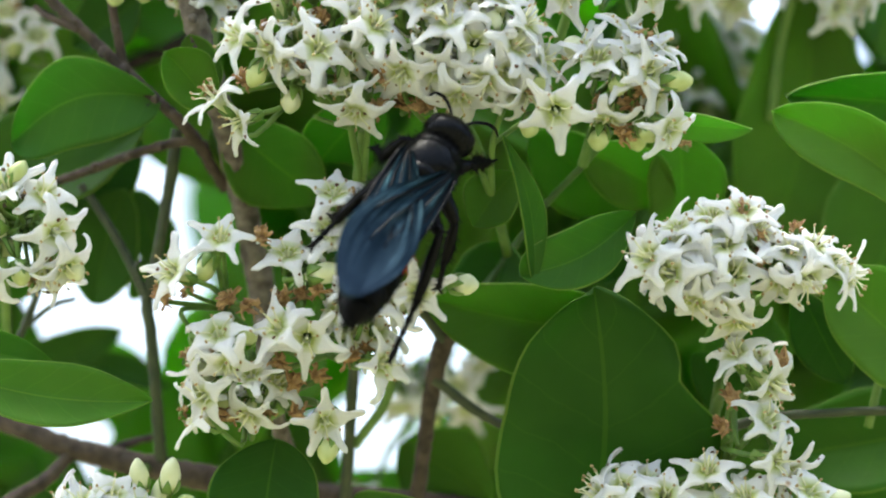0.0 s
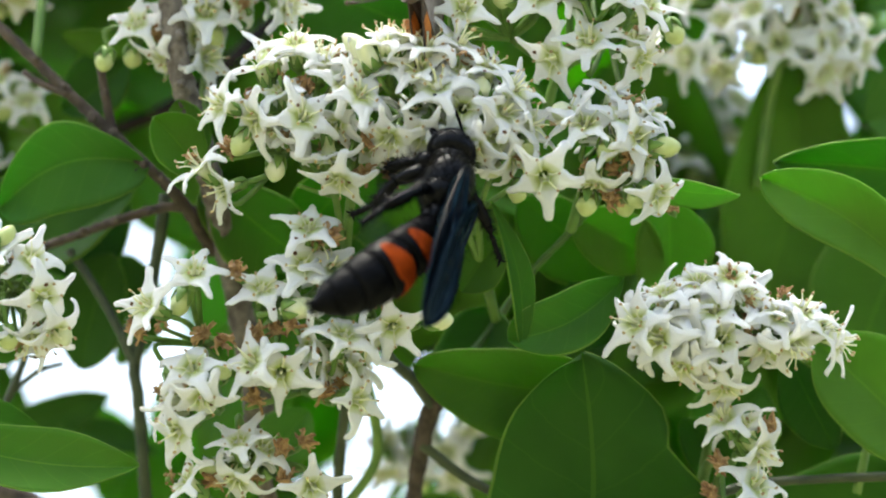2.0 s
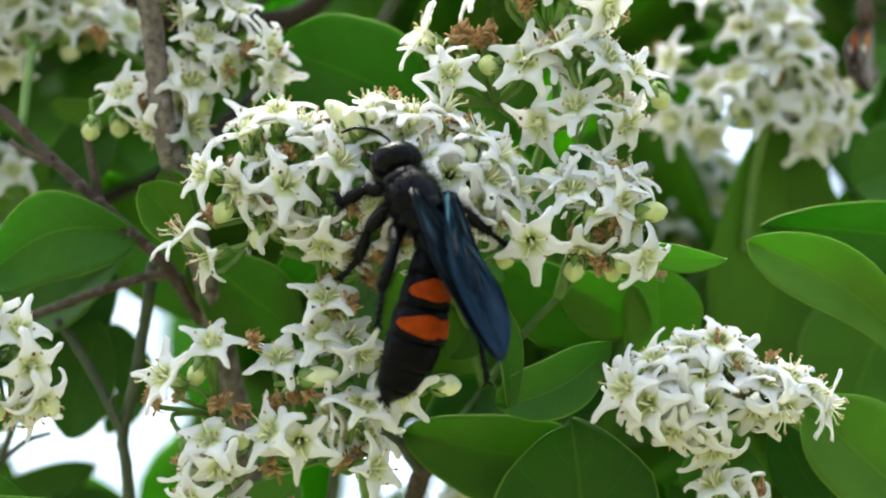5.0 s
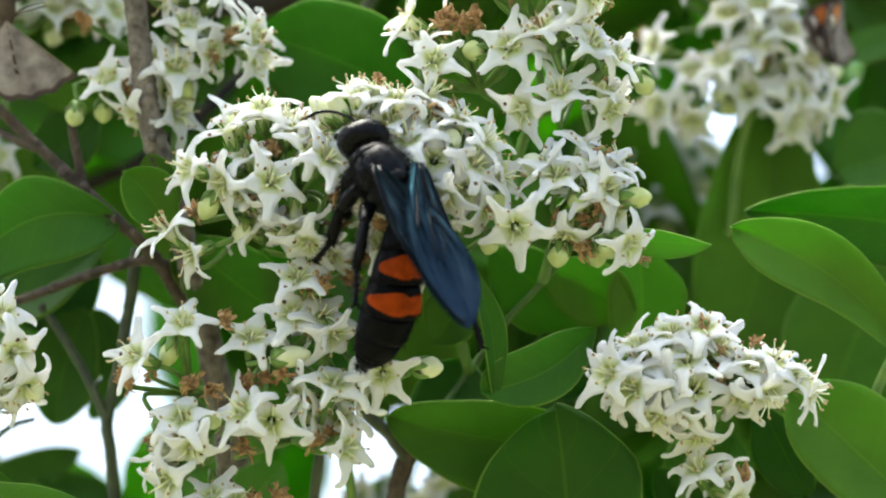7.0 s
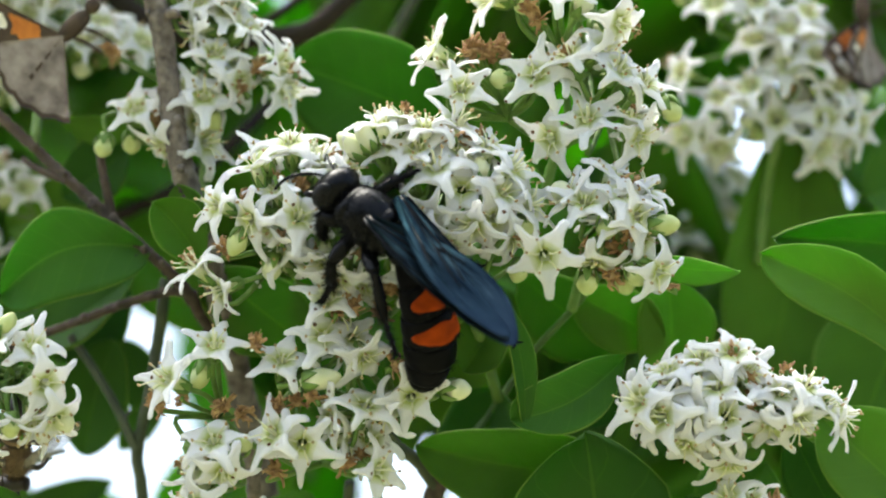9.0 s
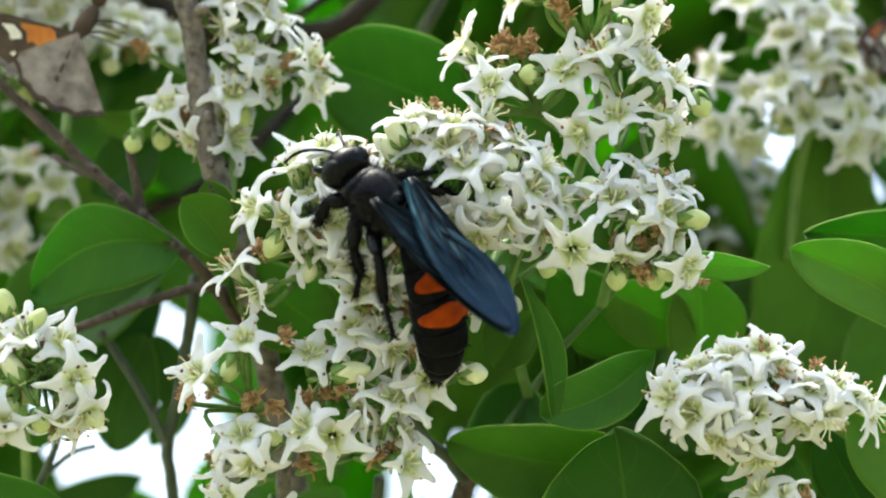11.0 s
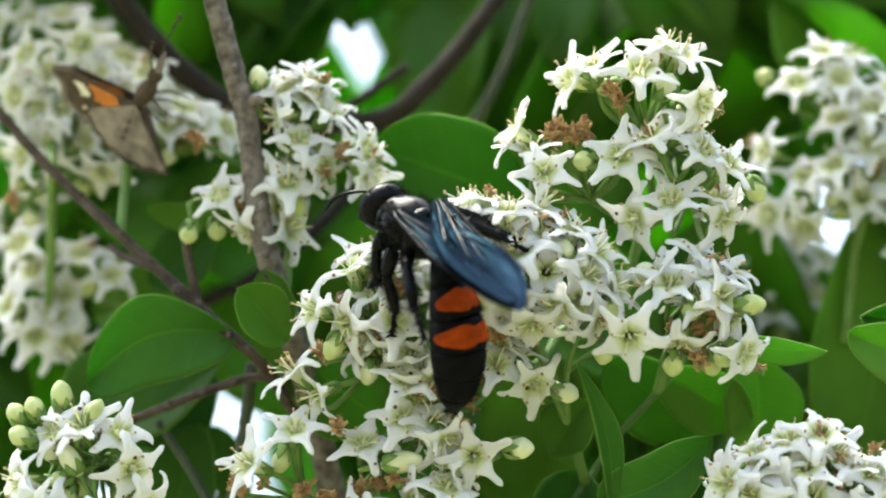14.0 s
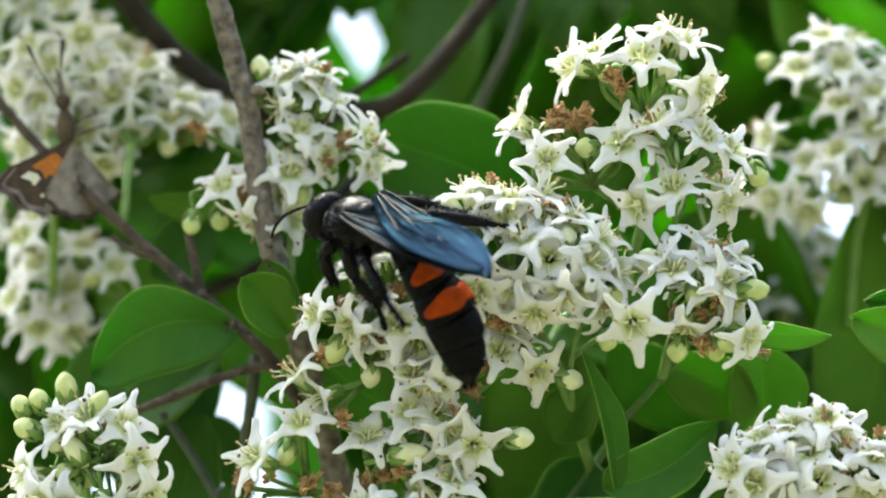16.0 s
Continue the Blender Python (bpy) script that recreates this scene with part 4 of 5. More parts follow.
cluster_f = flower_cluster("blurred white flowers far back among leaves", (1190, 330, 95), (1230, 520, 100), [
    (1190, 300, 90, 60), (1165, 365, 120, 50), (1240, 340, 60, 60), (1150, 245, 110, 50), (1250, 270, 60, 50), (1215, 395, 260, 60)],
    [(1180, 400, 250, "g")], [], 88.0, 6)
cluster_g = flower_cluster("broad flat cluster of fresh white flowers with tan anthers", (1250, 740, 12), (1190, 975, 18), [
    (1080, 662, 140, 58), (1146, 640, 100, 45), (1186, 592, 100, 38), (1242, 580, 80, 45), (1216, 640, 90, 62), (1270, 615, 60, 45),
    (1160, 735, 235, 45), (1180, 690, 200, 60), (1326, 650, 60, 45), (1356, 692, 300, 40), (1406, 668, 25, 40), (1236, 772, 260, 35),
    (1120, 690, 180, 50), (1370, 640, 55, 35), (1300, 640, 80, 30), (1205, 735, 260, 40), (1310, 700, 280, 40), (1230, 690, 90, 70),
    (1130, 610, 120, 30), (1430, 690, 350, 25)],
    [(1330, 710, 290, "g"), (1225, 665, 90, "g")], [(1276, 665), (1290, 690), (1265, 640), (1250, 720)], 2.0, 7)
cluster_h = flower_cluster("drooping white flowers with brown withered ones along a stalk", (1230, 910, 10), (1190, 975, 18), [
    (1236, 832, 110, 35), (1296, 885, 310, 30), (1290, 950, 60, 50), (1306, 1020, 350, 40), (1366, 1078, 70, 40), (1186, 1042, 100, 50),
    (1036, 1072, 110, 50), (995, 1090, 160, 30), (1078, 1060, 85, 40), (1205, 1105, 100, 40), (1110, 1085, 70, 60), (1330, 1120, 90, 40), (1255, 1090, 110, 45), (1040, 1130, 200, 60), (1120, 1140, 270, 50)],
    [(1281, 1078, 100, "l"), (1402, 1092, 20, "l")], [(1226, 912), (1215, 968), (1240, 1100), (1320, 845)], 4.0, 8)
cluster_i = flower_cluster("white flower cluster with withered brown flowers that sways under the wasp", (430, 760, 14), (395, 790, 12), [
    (325, 572, 75, 55), (245, 632, 140, 42), (445, 600, 85, 40), (518, 558, 70, 55), (590, 592, 300, 40), (527, 492, 80, 40),
    (590, 682, 80, 35), (430, 730, 125, 50), (480, 745, 285, 75), (612, 792, 10, 50), (322, 742, 100, 60),
    (285, 800, 165, 25), (340, 790, 270, 55), (535, 700, 180, 30), (300, 850, 220, 40), (565, 560, 60, 30), (560, 740, 0, 20)],
    [(510, 632, 10, "l"), (300, 815, 230, "c"), (300, 625, 250, "h"), (375, 745, 60, "g")],
    [(370, 690), (470, 672), (560, 782), (430, 795), (400, 570), (565, 505), (345, 680), (225, 675), (500, 660), (440, 680)], 2.0, 9)
cluster_q = flower_cluster("single drooping white flower with a round cream bud", (650, 690, 16), (620, 690, 12), [
    (678, 662, 270, 74), (640, 690, 200, 30)], [(760, 650, 0, "c")], [(650, 610)], 2.0, 17)
cluster_r = flower_cluster("white flowers and plump buds bent down on a side stalk", (760, 440, 18), (830, 400, 26), [
    (652, 398, 80, 35), (676, 449, 60, 50), (742, 481, 300, 62), (527, 420, 250, 50), (442, 418, 150, 30), (697, 415, 40, 20), (590, 462, 260, 40)],
    [(800, 499, 340, "c"), (673, 369, 80, "l")], [(624, 513), (549, 516), (640, 473)], 6.0, 18)
cluster_j = flower_cluster("small lower cluster of white flowers and brown withered ones", (440, 930, 14), (415, 930, 20), [
    (375, 880, 95, 45), (285, 950, 150, 20), (505, 955, 300, 62), (372, 942, 250, 30), (420, 890, 40, 30)],
    [(512, 1005, 260, "h"), (330, 925, 190, "h")], [(450, 890), (455, 945), (330, 950), (490, 880)], 3.0, 10)
cluster_k = flower_cluster("white flowers and many green buds at the end of a shoot", (-70, 640, 14), (-60, 860, 30), [
    (-62, 545, 100, 40), (5, 560, 60, 45), (25, 622, 340, 50), (45, 682, 300, 30), (-110, 552, 130, 40), (-140, 690, 200, 55),
    (-100, 700, 270, 60), (5, 690, 290, 30), (-170, 640, 180, 40)],
    [(-148, 510, 110, "g"), (-98, 490, 95, "h"), (-173, 560, 150, "g"), (-118, 590, 160, "c"), (-83, 605, 120, "l"), (-60, 650, 250, "g"),
     (-103, 640, 200, "g"), (-40, 520, 60, "h"), (60, 690, 300, "c"), (-90, 670, 260, "g"), (-35, 700, 280, "g"), (-180, 520, 120, "g")], [], 0.0, 11)
cluster_l = flower_cluster("hazy white flower cluster on the twig behind", (330, 150, 36), (300, 340, 18), [
    (190, 140, 95, 45), (312, 200, 350, 45), (292, 165, 20, 40), (330, 42, 70, 45), (372, 92, 340, 45), (285, 100, 120, 40),
    (450, 62, 10, 40), (455, 105, 330, 40), (245, 205, 230, 30), (310, 120, 60, 50), (308, -48, 95, 35), (352, -30, 60, 40),
    (384, -8, 40, 30), (330, -68, 100, 18), (362, -58, 70, 20), (300, 0, 200, 30)],
    [(325, 155, 300, "h"), (290, 90, 250, "h"), (183, 200, 270, "g"), (133, 206, 260, "g"), (415, 60, 30, "c"), (262, -70, 90, "c")],
    [(155, 40), (405, 70), (380, 105), (230, 165)], 21.0, 12)
cluster_m = flower_cluster("dense blurred white flower heads with green buds", (30, 60, 36), (10, 205, 24), [
    (36, -52, 100, 50), (126, -15, 70, 45), (-4, -25, 120, 55), (95, 20, 60, 40), (-114, -85, 120, 60), (-54, -138, 90, 78),
    (-154, -120, 130, 60), (-174, -45, 180, 60), (-90, -20, 100, 50), (60, -80, 90, 40), (150, 20, 50, 40), (-40, 30, 200, 50),
    (-110, 40, 220, 60), (20, 40, 280, 50), (-160, 60, 200, 60), (200, 20, 30, 40), (-20, 90, 260, 50), (-130, -20, 150, 60), (-30, -80, 100, 60)],
    [(96, 65, 250, "c"), (-150, 170, 260, "c"), (-60, 120, 250, "h"), (-170, 110, 200, "g")], [(155, 45), (110, 60), (-180, 140)], 46.0, 13, fill=2, size=1.02)
cluster_s = flower_cluster("shaded white flowers deep behind the bare twig", (-120, -40, 78), (-110, 90, 27), [
    (-210, -180, 120, 50), (-150, -185, 90, 60), (-90, -190, 80, 50), (-30, -150, 70, 55), (-215, -110, 160, 60), (-120, -120, 100, 70),
    (-60, -60, 60, 60), (20, -110, 60, 50), (-220, -20, 190, 50), (-70, 50, 260, 60), (40, 0, 30, 60),
    (-140, 120, 250, 60), (-220, 180, 200, 50), (100, -60, 60, 50), (160, -40, 40, 50)],
    [(-190, 50, 250, "c"), (-30, 110, 260, "g"), (-100, 90, 260, "c")], [(-170, -60), (-40, 20)], 72.0, 19, fill=9)
cluster_n = flower_cluster("blurred white flowers low on the twig behind", (-120, 340, 48), (-110, 90, 27), [
    (-144, 270, 100, 50), (-94, 310, 60, 50), (-144, 382, 90, 80), (-84, 388, 300, 50), (-4, 280, 90, 60),
    (-60, 240, 80, 50), (-190, 330, 160, 50), (40, 640, 300, 40), (-170, 220, 120, 60), (-110, 350, 40, 60)],
    [(-45, 290, 250, "h"), (-100, 235, 90, "g")], [(-165, 200), (-140, 180)], 54.0, 14, fill=3, size=1.02)
cluster_o = flower_cluster("white flowers with plump cream buds near the lower branch", (160, 1150, 12), (190, 1040, 30), [
    (76, 1112, 110, 40), (126, 1098, 90, 45), (40, 1125, 150, 30), (170, 1120, 60, 50), (100, 1150, 270, 50)],
    [(176, 1060, 95, "l"), (231, 1060, 80, "l"), (214, 1098, 90, "l"), (258, 1108, 40, "g"), (240, 1130, 30, "c")], [], 2.0, 15)
cluster_p = flower_cluster("faded blurred flowers hanging behind the dark stem", (690, 880, 80), (704, 860, 20), [
    (640, 925, 260, 50), (740, 890, 280, 55), (780, 850, 300, 50), (650, 870, 200, 50), (760, 930, 270, 40), (560, 1100, 90, 50)],
    [(700, 950, 270, "g")], [(620, 880)], 72.0, 16)


# ---- the wasp ----
def mm(line):
    return [np.array(q, float) * 0.001 for q in line]


def hair_data(seed, n, centre, radii, ln, keep):
    """Fine hairs standing on an egg-shaped body."""
    rnd = random.Random(seed)
    pieces = []
    while len(pieces) < n:
        w = Vector((rnd.gauss(0, 1), rnd.gauss(0, 1), rnd.gauss(0, 1))).normalized()
        if not keep(w):
            continue
        p = Vector(centre) + Vector([w[i] * radii[i] for i in range(3)])
        nrm = Vector([w[i] / radii[i] for i in range(3)]).normalized()
        tip = p + (nrm + Vector((rnd.uniform(-.5, .5), rnd.uniform(-.9, .1), rnd.uniform(-.4, .4)))).normalized() * ln * rnd.uniform(0.6, 1.2)
        a = nrm.orthogonal().normalized() * 0.07
        b = nrm.cross(a)
        v = [q * 0.001 for q in (p + a, p - a * 0.5 + b * 0.87, p - a * 0.5 - b * 0.87, tip)]
        pieces.append((v, [(0, 1, 3), (1, 2, 3), (2, 0, 3)]))
    return joined(pieces)


def bristles(seed, n, a, b, ln, lean=0.8):
    """Stiff hairs along a limb from a to b (mm)."""
    rnd = random.Random(seed)
    along = (b - a).normalized()
    pieces = []
    for k in range(n):
        p = a + (b - a) * rnd.random() ** 0.8
        w = Vector((rnd.gauss(0, 1), rnd.gauss(0, 1), rnd.gauss(0, 1))).normalized()
        tip = p + (w + along * lean).normalized() * ln * rnd.uniform(0.7, 1.2)
        o = w.orthogonal().normalized() * 0.11
        o2 = w.cross(o)
        pieces.append(([q * 0.001 for q in (p + o, p - o * .5 + o2 * .87, p - o * .5 - o2 * .87, tip)], [(0, 1, 3), (1, 2, 3), (2, 0, 3)]))
    return pieces


def build_leg(parent, pts, seed):
    """Thick thigh, bristly shin and a thin jointed foot through four points (mm); the thigh turns at the hip, shin and foot at the knee."""
    hip = Vector(pts[0])
    a, b, c, d = [Vector(p) - hip for p in pts]

    def limb(line, hairs):
        return joined([tube_data([np.array(q) * 0.001 for q in smooth_line(line, 4)], 9, 0.1, seed=seed)] + hairs)
    thigh = limb([(*a, .7), (*a.lerp(b, .25), 1.05), (*a.lerp(b, .6), 1.1), (*a.lerp(b, .93), .8), (*b, .62)], bristles(seed, 190, a, b, 1.5))
    leg = part("leg", solid("leg", *thigh, BLACK), parent, Matrix.Translation(hip * 0.001), "black bristly leg")
    o = Vector((0, 0, 0))
    c, d = c - b, d - b
    knee = Matrix.Translation(b * 0.001)
    shin = limb([(*o, .56), (*o.lerp(c, .15), .66), (*o.lerp(c, .6), .82), (*c, .55)], bristles(seed + 1, 320, o, c, 1.9))
    lower = [part("shin", solid("shin", *shin, BLACK), leg, knee)]
    line = [(*c, .44)]
    for k in range(1, 6):
        line += [(*c.lerp(d, k / 5 - 0.06), .42), (*c.lerp(d, k / 5), .26)]
    claws = []
    along = (d - c).normalized()
    side = along.orthogonal().normalized()
    for w in (-1, 1):
        tip = [(*d, .22), (*(d + along * .5 + side * w * .5), .18), (*(d + along * .7 + side * w * .9), .06)]
        claws.append(tube_data([np.array(q) * 0.001 for q in tip], 5))
    foot = limb(line, bristles(seed + 2, 110, c, d, 1.2) + claws)
    lower.append(part("foot", solid("foot", *foot, BLACK), leg, knee))
    return leg, lower, hip, b, d


def fold_height(a, s):
    """Height (mm) of a wing's lengthwise folds, which flatten towards the tip."""
    ridge = abs(((a * 3.6 + 0.10 * math.sin(s * 5)) % 1.0) * 2 - 1) ** 1.6
    return (0.55 * ridge - 0.2) * max(0.0, 1 - s / 0.78) ** 0.6 + 0.12 * math.sin(a * 31 + 9 * s) * (1 - s)


def wing_sheet(side, long, wide):
    """A pleated membrane lying backwards along -y from the hinge; side: -1 or 1."""
    def top(a, b):
        s = b ** 0.85
        lead = 0.10 + 0.16 * math.sin(math.pi * min(1, s * 1.02) ** 0.8)
        trail = 0.08 + 0.84 * math.sin(math.pi * (s * 0.80 + 0.02)) ** 1.1
        end = max(0.02, max(0.0, 1 - max(0, (s - 0.68) / 0.32) ** 2.3) ** 0.5)
        heart = (lead - trail) * 0.5
        x = (heart + (lead + trail) * (0.5 - a) * end) * wide
        pleat = fold_height(a, s)
        z = pleat + 0.25 * math.sin(s * 3) - 0.5 * (a - 0.3) ** 2
        return Vector((side * x, -long * s, z)) * 0.001, Vector((0, 0, 1)), (a, s)
    v, f, u = sheet_data(top, 40, 32, 0.0001)
    return solid("wing", v, f, WING_BLUE, uvs=u)


def vein_mesh(side, long, wide):
    pieces = []
    for a0, a1, s1 in ((0.0, 0.02, 0.68), (0.12, 0.14, 0.72), (0.3, 0.34, 0.62), (0.48, 0.55, 0.66), (0.68, 0.80, 0.5)):
        line = []
        for k in range(13):
            s = s1 * k / 12
            a = a0 + (a1 - a0) * s / s1 + 0.02 * math.sin(9 * s + 5 * a0)
            lead = 0.10 + 0.16 * math.sin(math.pi * min(1, s * 1.02) ** 0.8)
            trail = 0.08 + 0.84 * math.sin(math.pi * (s * 0.80 + 0.02)) ** 1.1
            x = (lead - (lead + trail) * a) * wide
            pleat = fold_height(a, s)
            z = pleat + 0.25 * math.sin(s * 3) - 0.5 * (a - 0.3) ** 2 + 0.05
            line.append(np.array((side * x, -long * s, z, 0.20 - 0.12 * s)) * 0.001)
        pieces.append(tube_data(line, 5))
    v, f = joined(pieces)
    return solid("vein", v, f, BLACK)


WAIST = (0, -.0062, -.0010)
HINGE = (.0033, -.0008, .0030)


def build_wasp():
    ob = thing("wasp", pose(0, 0, 1.7), "large black hairy wasp with blue-black wings and orange-banded abdomen", "wasp")
    # thorax: an egg with a collar and a raised back plate
    v1 = ball_data((0, 0, 0), (.0041, .0046, .0037), 14, 20)
    v2 = ball_data((0, -.0030, -.0004), (.0035, .0026, .0030), 10, 16)
    v3 = ball_data((0, .0024, -.0002), (.0038, .0024, .0031), 10, 16)
    v4 = ball_data((0, -.0022, .0020), (.0022, .0016, .0016), 8, 14)
    v, f = joined([v1, v2, v3, v4])
    thorax = part("thorax", solid("thorax", v, f, BLACK), ob, None, "black hairy thorax")
    hv, hf = hair_data(5, 1100, (0, 0.0, -0.1), (4.0, 4.7, 3.5), 1.4, lambda w: abs(w.x) > 0.45 or w.z < 0.35 or w.y > .6)
    part("hair", solid("hair", hv, hf, HAIR, smooth=False), thorax)
    # head with eyes, jaws and feelers
    hd = joined([ball_data((0, .0066, -.0006), (.0037, .0026, .0034), 12, 18), ball_data((0, .0079, -.0022), (.0017, .0014, .0016), 8, 12),
                 ball_data((0, .0071, .0012), (.0020, .0014, .0014), 8, 12)])
    head = part("head", solid("head", *hd, BLACK), ob, pose(0, -.0006, 0), "glossy black head")
    for s in (-1, 1):
        part("eye", solid("eye", *ball_data((s * .0027, .0068, -.0005), (.0009, .0015, .0022), 10, 12), EYE_BLACK), head)
        jaw = tube_data(smooth_line(mm([(s * 1.2, 8.4, -2.8, .55), (s * 1.3, 9.4, -3.6, .45), (s * .5, 9.9, -4.1, .15)]), 4), 7)
        part("jaw", solid("jaw", *jaw, BLACK), head)
        line = smooth_line(mm([(s * .9, 8.2, .2, .30), (s * 1.3, 9.0, .6, .22), (s * 2.3, 10.3, .1, .25), (s * 3.5, 11.4, -.7, .27), (s * 4.6, 12.0, -1.9, .27), (s * 5.4, 12.1, -3.4, .18)]), 6)
        line = [np.array((*q[:3], q[3] * (1.0 if i % 2 else 0.84))) for i, q in enumerate(line)]
        part("antenna", solid("antenna", *tube_data(line, 8), BLACK), head)
    hv, hf = hair_data(6, 300, (0, 6.5, -0.4), (3.3, 2.1, 2.9), 0.9, lambda w: w.y < .6)
    part("hair", solid("hair", hv, hf, HAIR, smooth=False), head)
    # abdomen: overlapping plates, two with orange bands
    ab = part("abdomen", solid("abdomen", *joined([ball_data((0, .0002, .0003), (.0017, .0022, .0016), 10, 14)]), BLACK), ob, pose(*WAIST))
    plates = []
    cuts = [0.6, 4.2, 8.6, 12.8, 16.4, 19.5, 22.6]

    def girth(y):
        s = y / 22.6
        return 3.62 * (math.sin(math.pi * min(1, s * 0.84 + 0.06)) ** 0.9) * (1 if s < .86 else max(0.10, 1 - ((s - .86) / .14) ** 2 * 0.85))

    for k in range(6):
        y0, y1 = cuts[k], cuts[k + 1]
        line = []
        for i in range(9):
            s = i / 8
            y = y0 + (y1 - y0 + 0.25) * s
            lip = 0.20 * math.sin(math.pi * min(1, s * 1.05)) + (0.10 if s > .7 else 0)
            line.append((0, -y, 0.02 * y, (girth(min(y, 22.6)) + lip - (0.3 if s > .98 else 0))))
        v, f = tube_data([np.array(q) * 0.001 for q in line], 24)
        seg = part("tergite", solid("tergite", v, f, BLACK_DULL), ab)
        plates.append((y0, seg))
        if k in (1, 2):
            reach = 96 if k == 2 else 84

            def band(a, b):
                w = radians((a * 2 - 1) * reach)
                e = math.sqrt(max(0.02, 1 - abs(a * 2 - 1) ** 2.2)) * (0.94 + 0.10 * math.cos(w * 4 + k)) * (1 - 0.22 * math.exp(-(w / 0.16) ** 2))
                mid_y = (y0 + y1) / 2 + 0.1
                y = mid_y + (b - 0.5) * (y1 - y0) * 0.74 * e
                s = (y - y0) / (y1 - y0 + 0.25)
                r = girth(y) + 0.20 * math.sin(math.pi * min(1, s * 1.05)) + (0.10 * min(1, max(0, (s - .58) / .12))) + 0.05
                n = Vector((math.sin(w), 0, math.cos(w)))
                return (Vector((0, -y, 0.02 * y)) + n * r) * 0.001, n, (a, b)
            v, f, u = sheet_data(band, 32, 6, 0.00012)
            part("orange_band", solid("orange_band", v, f, ORANGE), seg, None, "matt orange band")
        hv, hf = hair_data(30 + k, 90, (0, -(y1 - 0.2), 0.02 * y1), (girth(min(y1, 22.3)) + .2, 0.5, girth(min(y1, 22.3)) + .2), 0.9, lambda w: abs(w.y) < .5)
        part("hair", solid("hair", hv, hf, HAIR, smooth=False), seg)
    # wings folded over the back
    wings = []
    for s in (-1, 1):
        x, y, z = HINGE
        for name, long, wide, lie, y1, lower in (("forewing", 26.5, 7.5, (-2.6, s * 12, s * -5.0), y, 0.0), ("hindwing", 18.0, 4.9, (-4, s * 22, s * -4), y - .0016, .0007)):
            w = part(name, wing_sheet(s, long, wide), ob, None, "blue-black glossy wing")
            if name == "forewing":
                part("vein", vein_mesh(s, long, wide), w)
            wings.append((w, Matrix.Translation((s * x, y1, z - lower + (.0005 if s > 0 else 0))), pose(0, 0, 0, *lie)))
    legs = [
        [(-2.0, 2.4, -2.4), (-4.6, 3.4, -2.2), (-6.2, 0.4, -4.2), (-7.6, 1.4, -5.8)],
        [(-2.3, 0.0, -2.9), (-6.0, -1.6, -2.6), (-8.6, -5.0, -4.8), (-11.6, -6.6, -6.6)],
        [(-2.0, -2.8, -2.8), (-5.6, -5.6, -2.6), (-6.6, -10.6, -5.2), (-7.4, -15.4, -7.0)],
        [(2.0, 2.4, -2.4), (4.8, 4.6, -2.8), (5.4, 7.0, -4.6), (6.2, 9.2, -6.2)],
        [(2.3, 0.0, -2.4), (7.0, 0.8, 0.6), (11.0, -2.6, -0.6), (14.6, -5.2, -2.4)],
        [(2.0, -3.2, -2.8), (7.4, -6.8, -1.2), (8.8, -15.4, -4.2), (9.4, -23.6, -6.2)],
    ]
    limbs = [build_leg(ob, q, 60 + 3 * k) for k, q in enumerate(legs)]
    return ob, ab, plates, wings, limbs


wasp, abdomen, wasp_plates, wasp_wings, wasp_legs = build_wasp()
wasp.scale = (1.05, 1.05, 1.05)


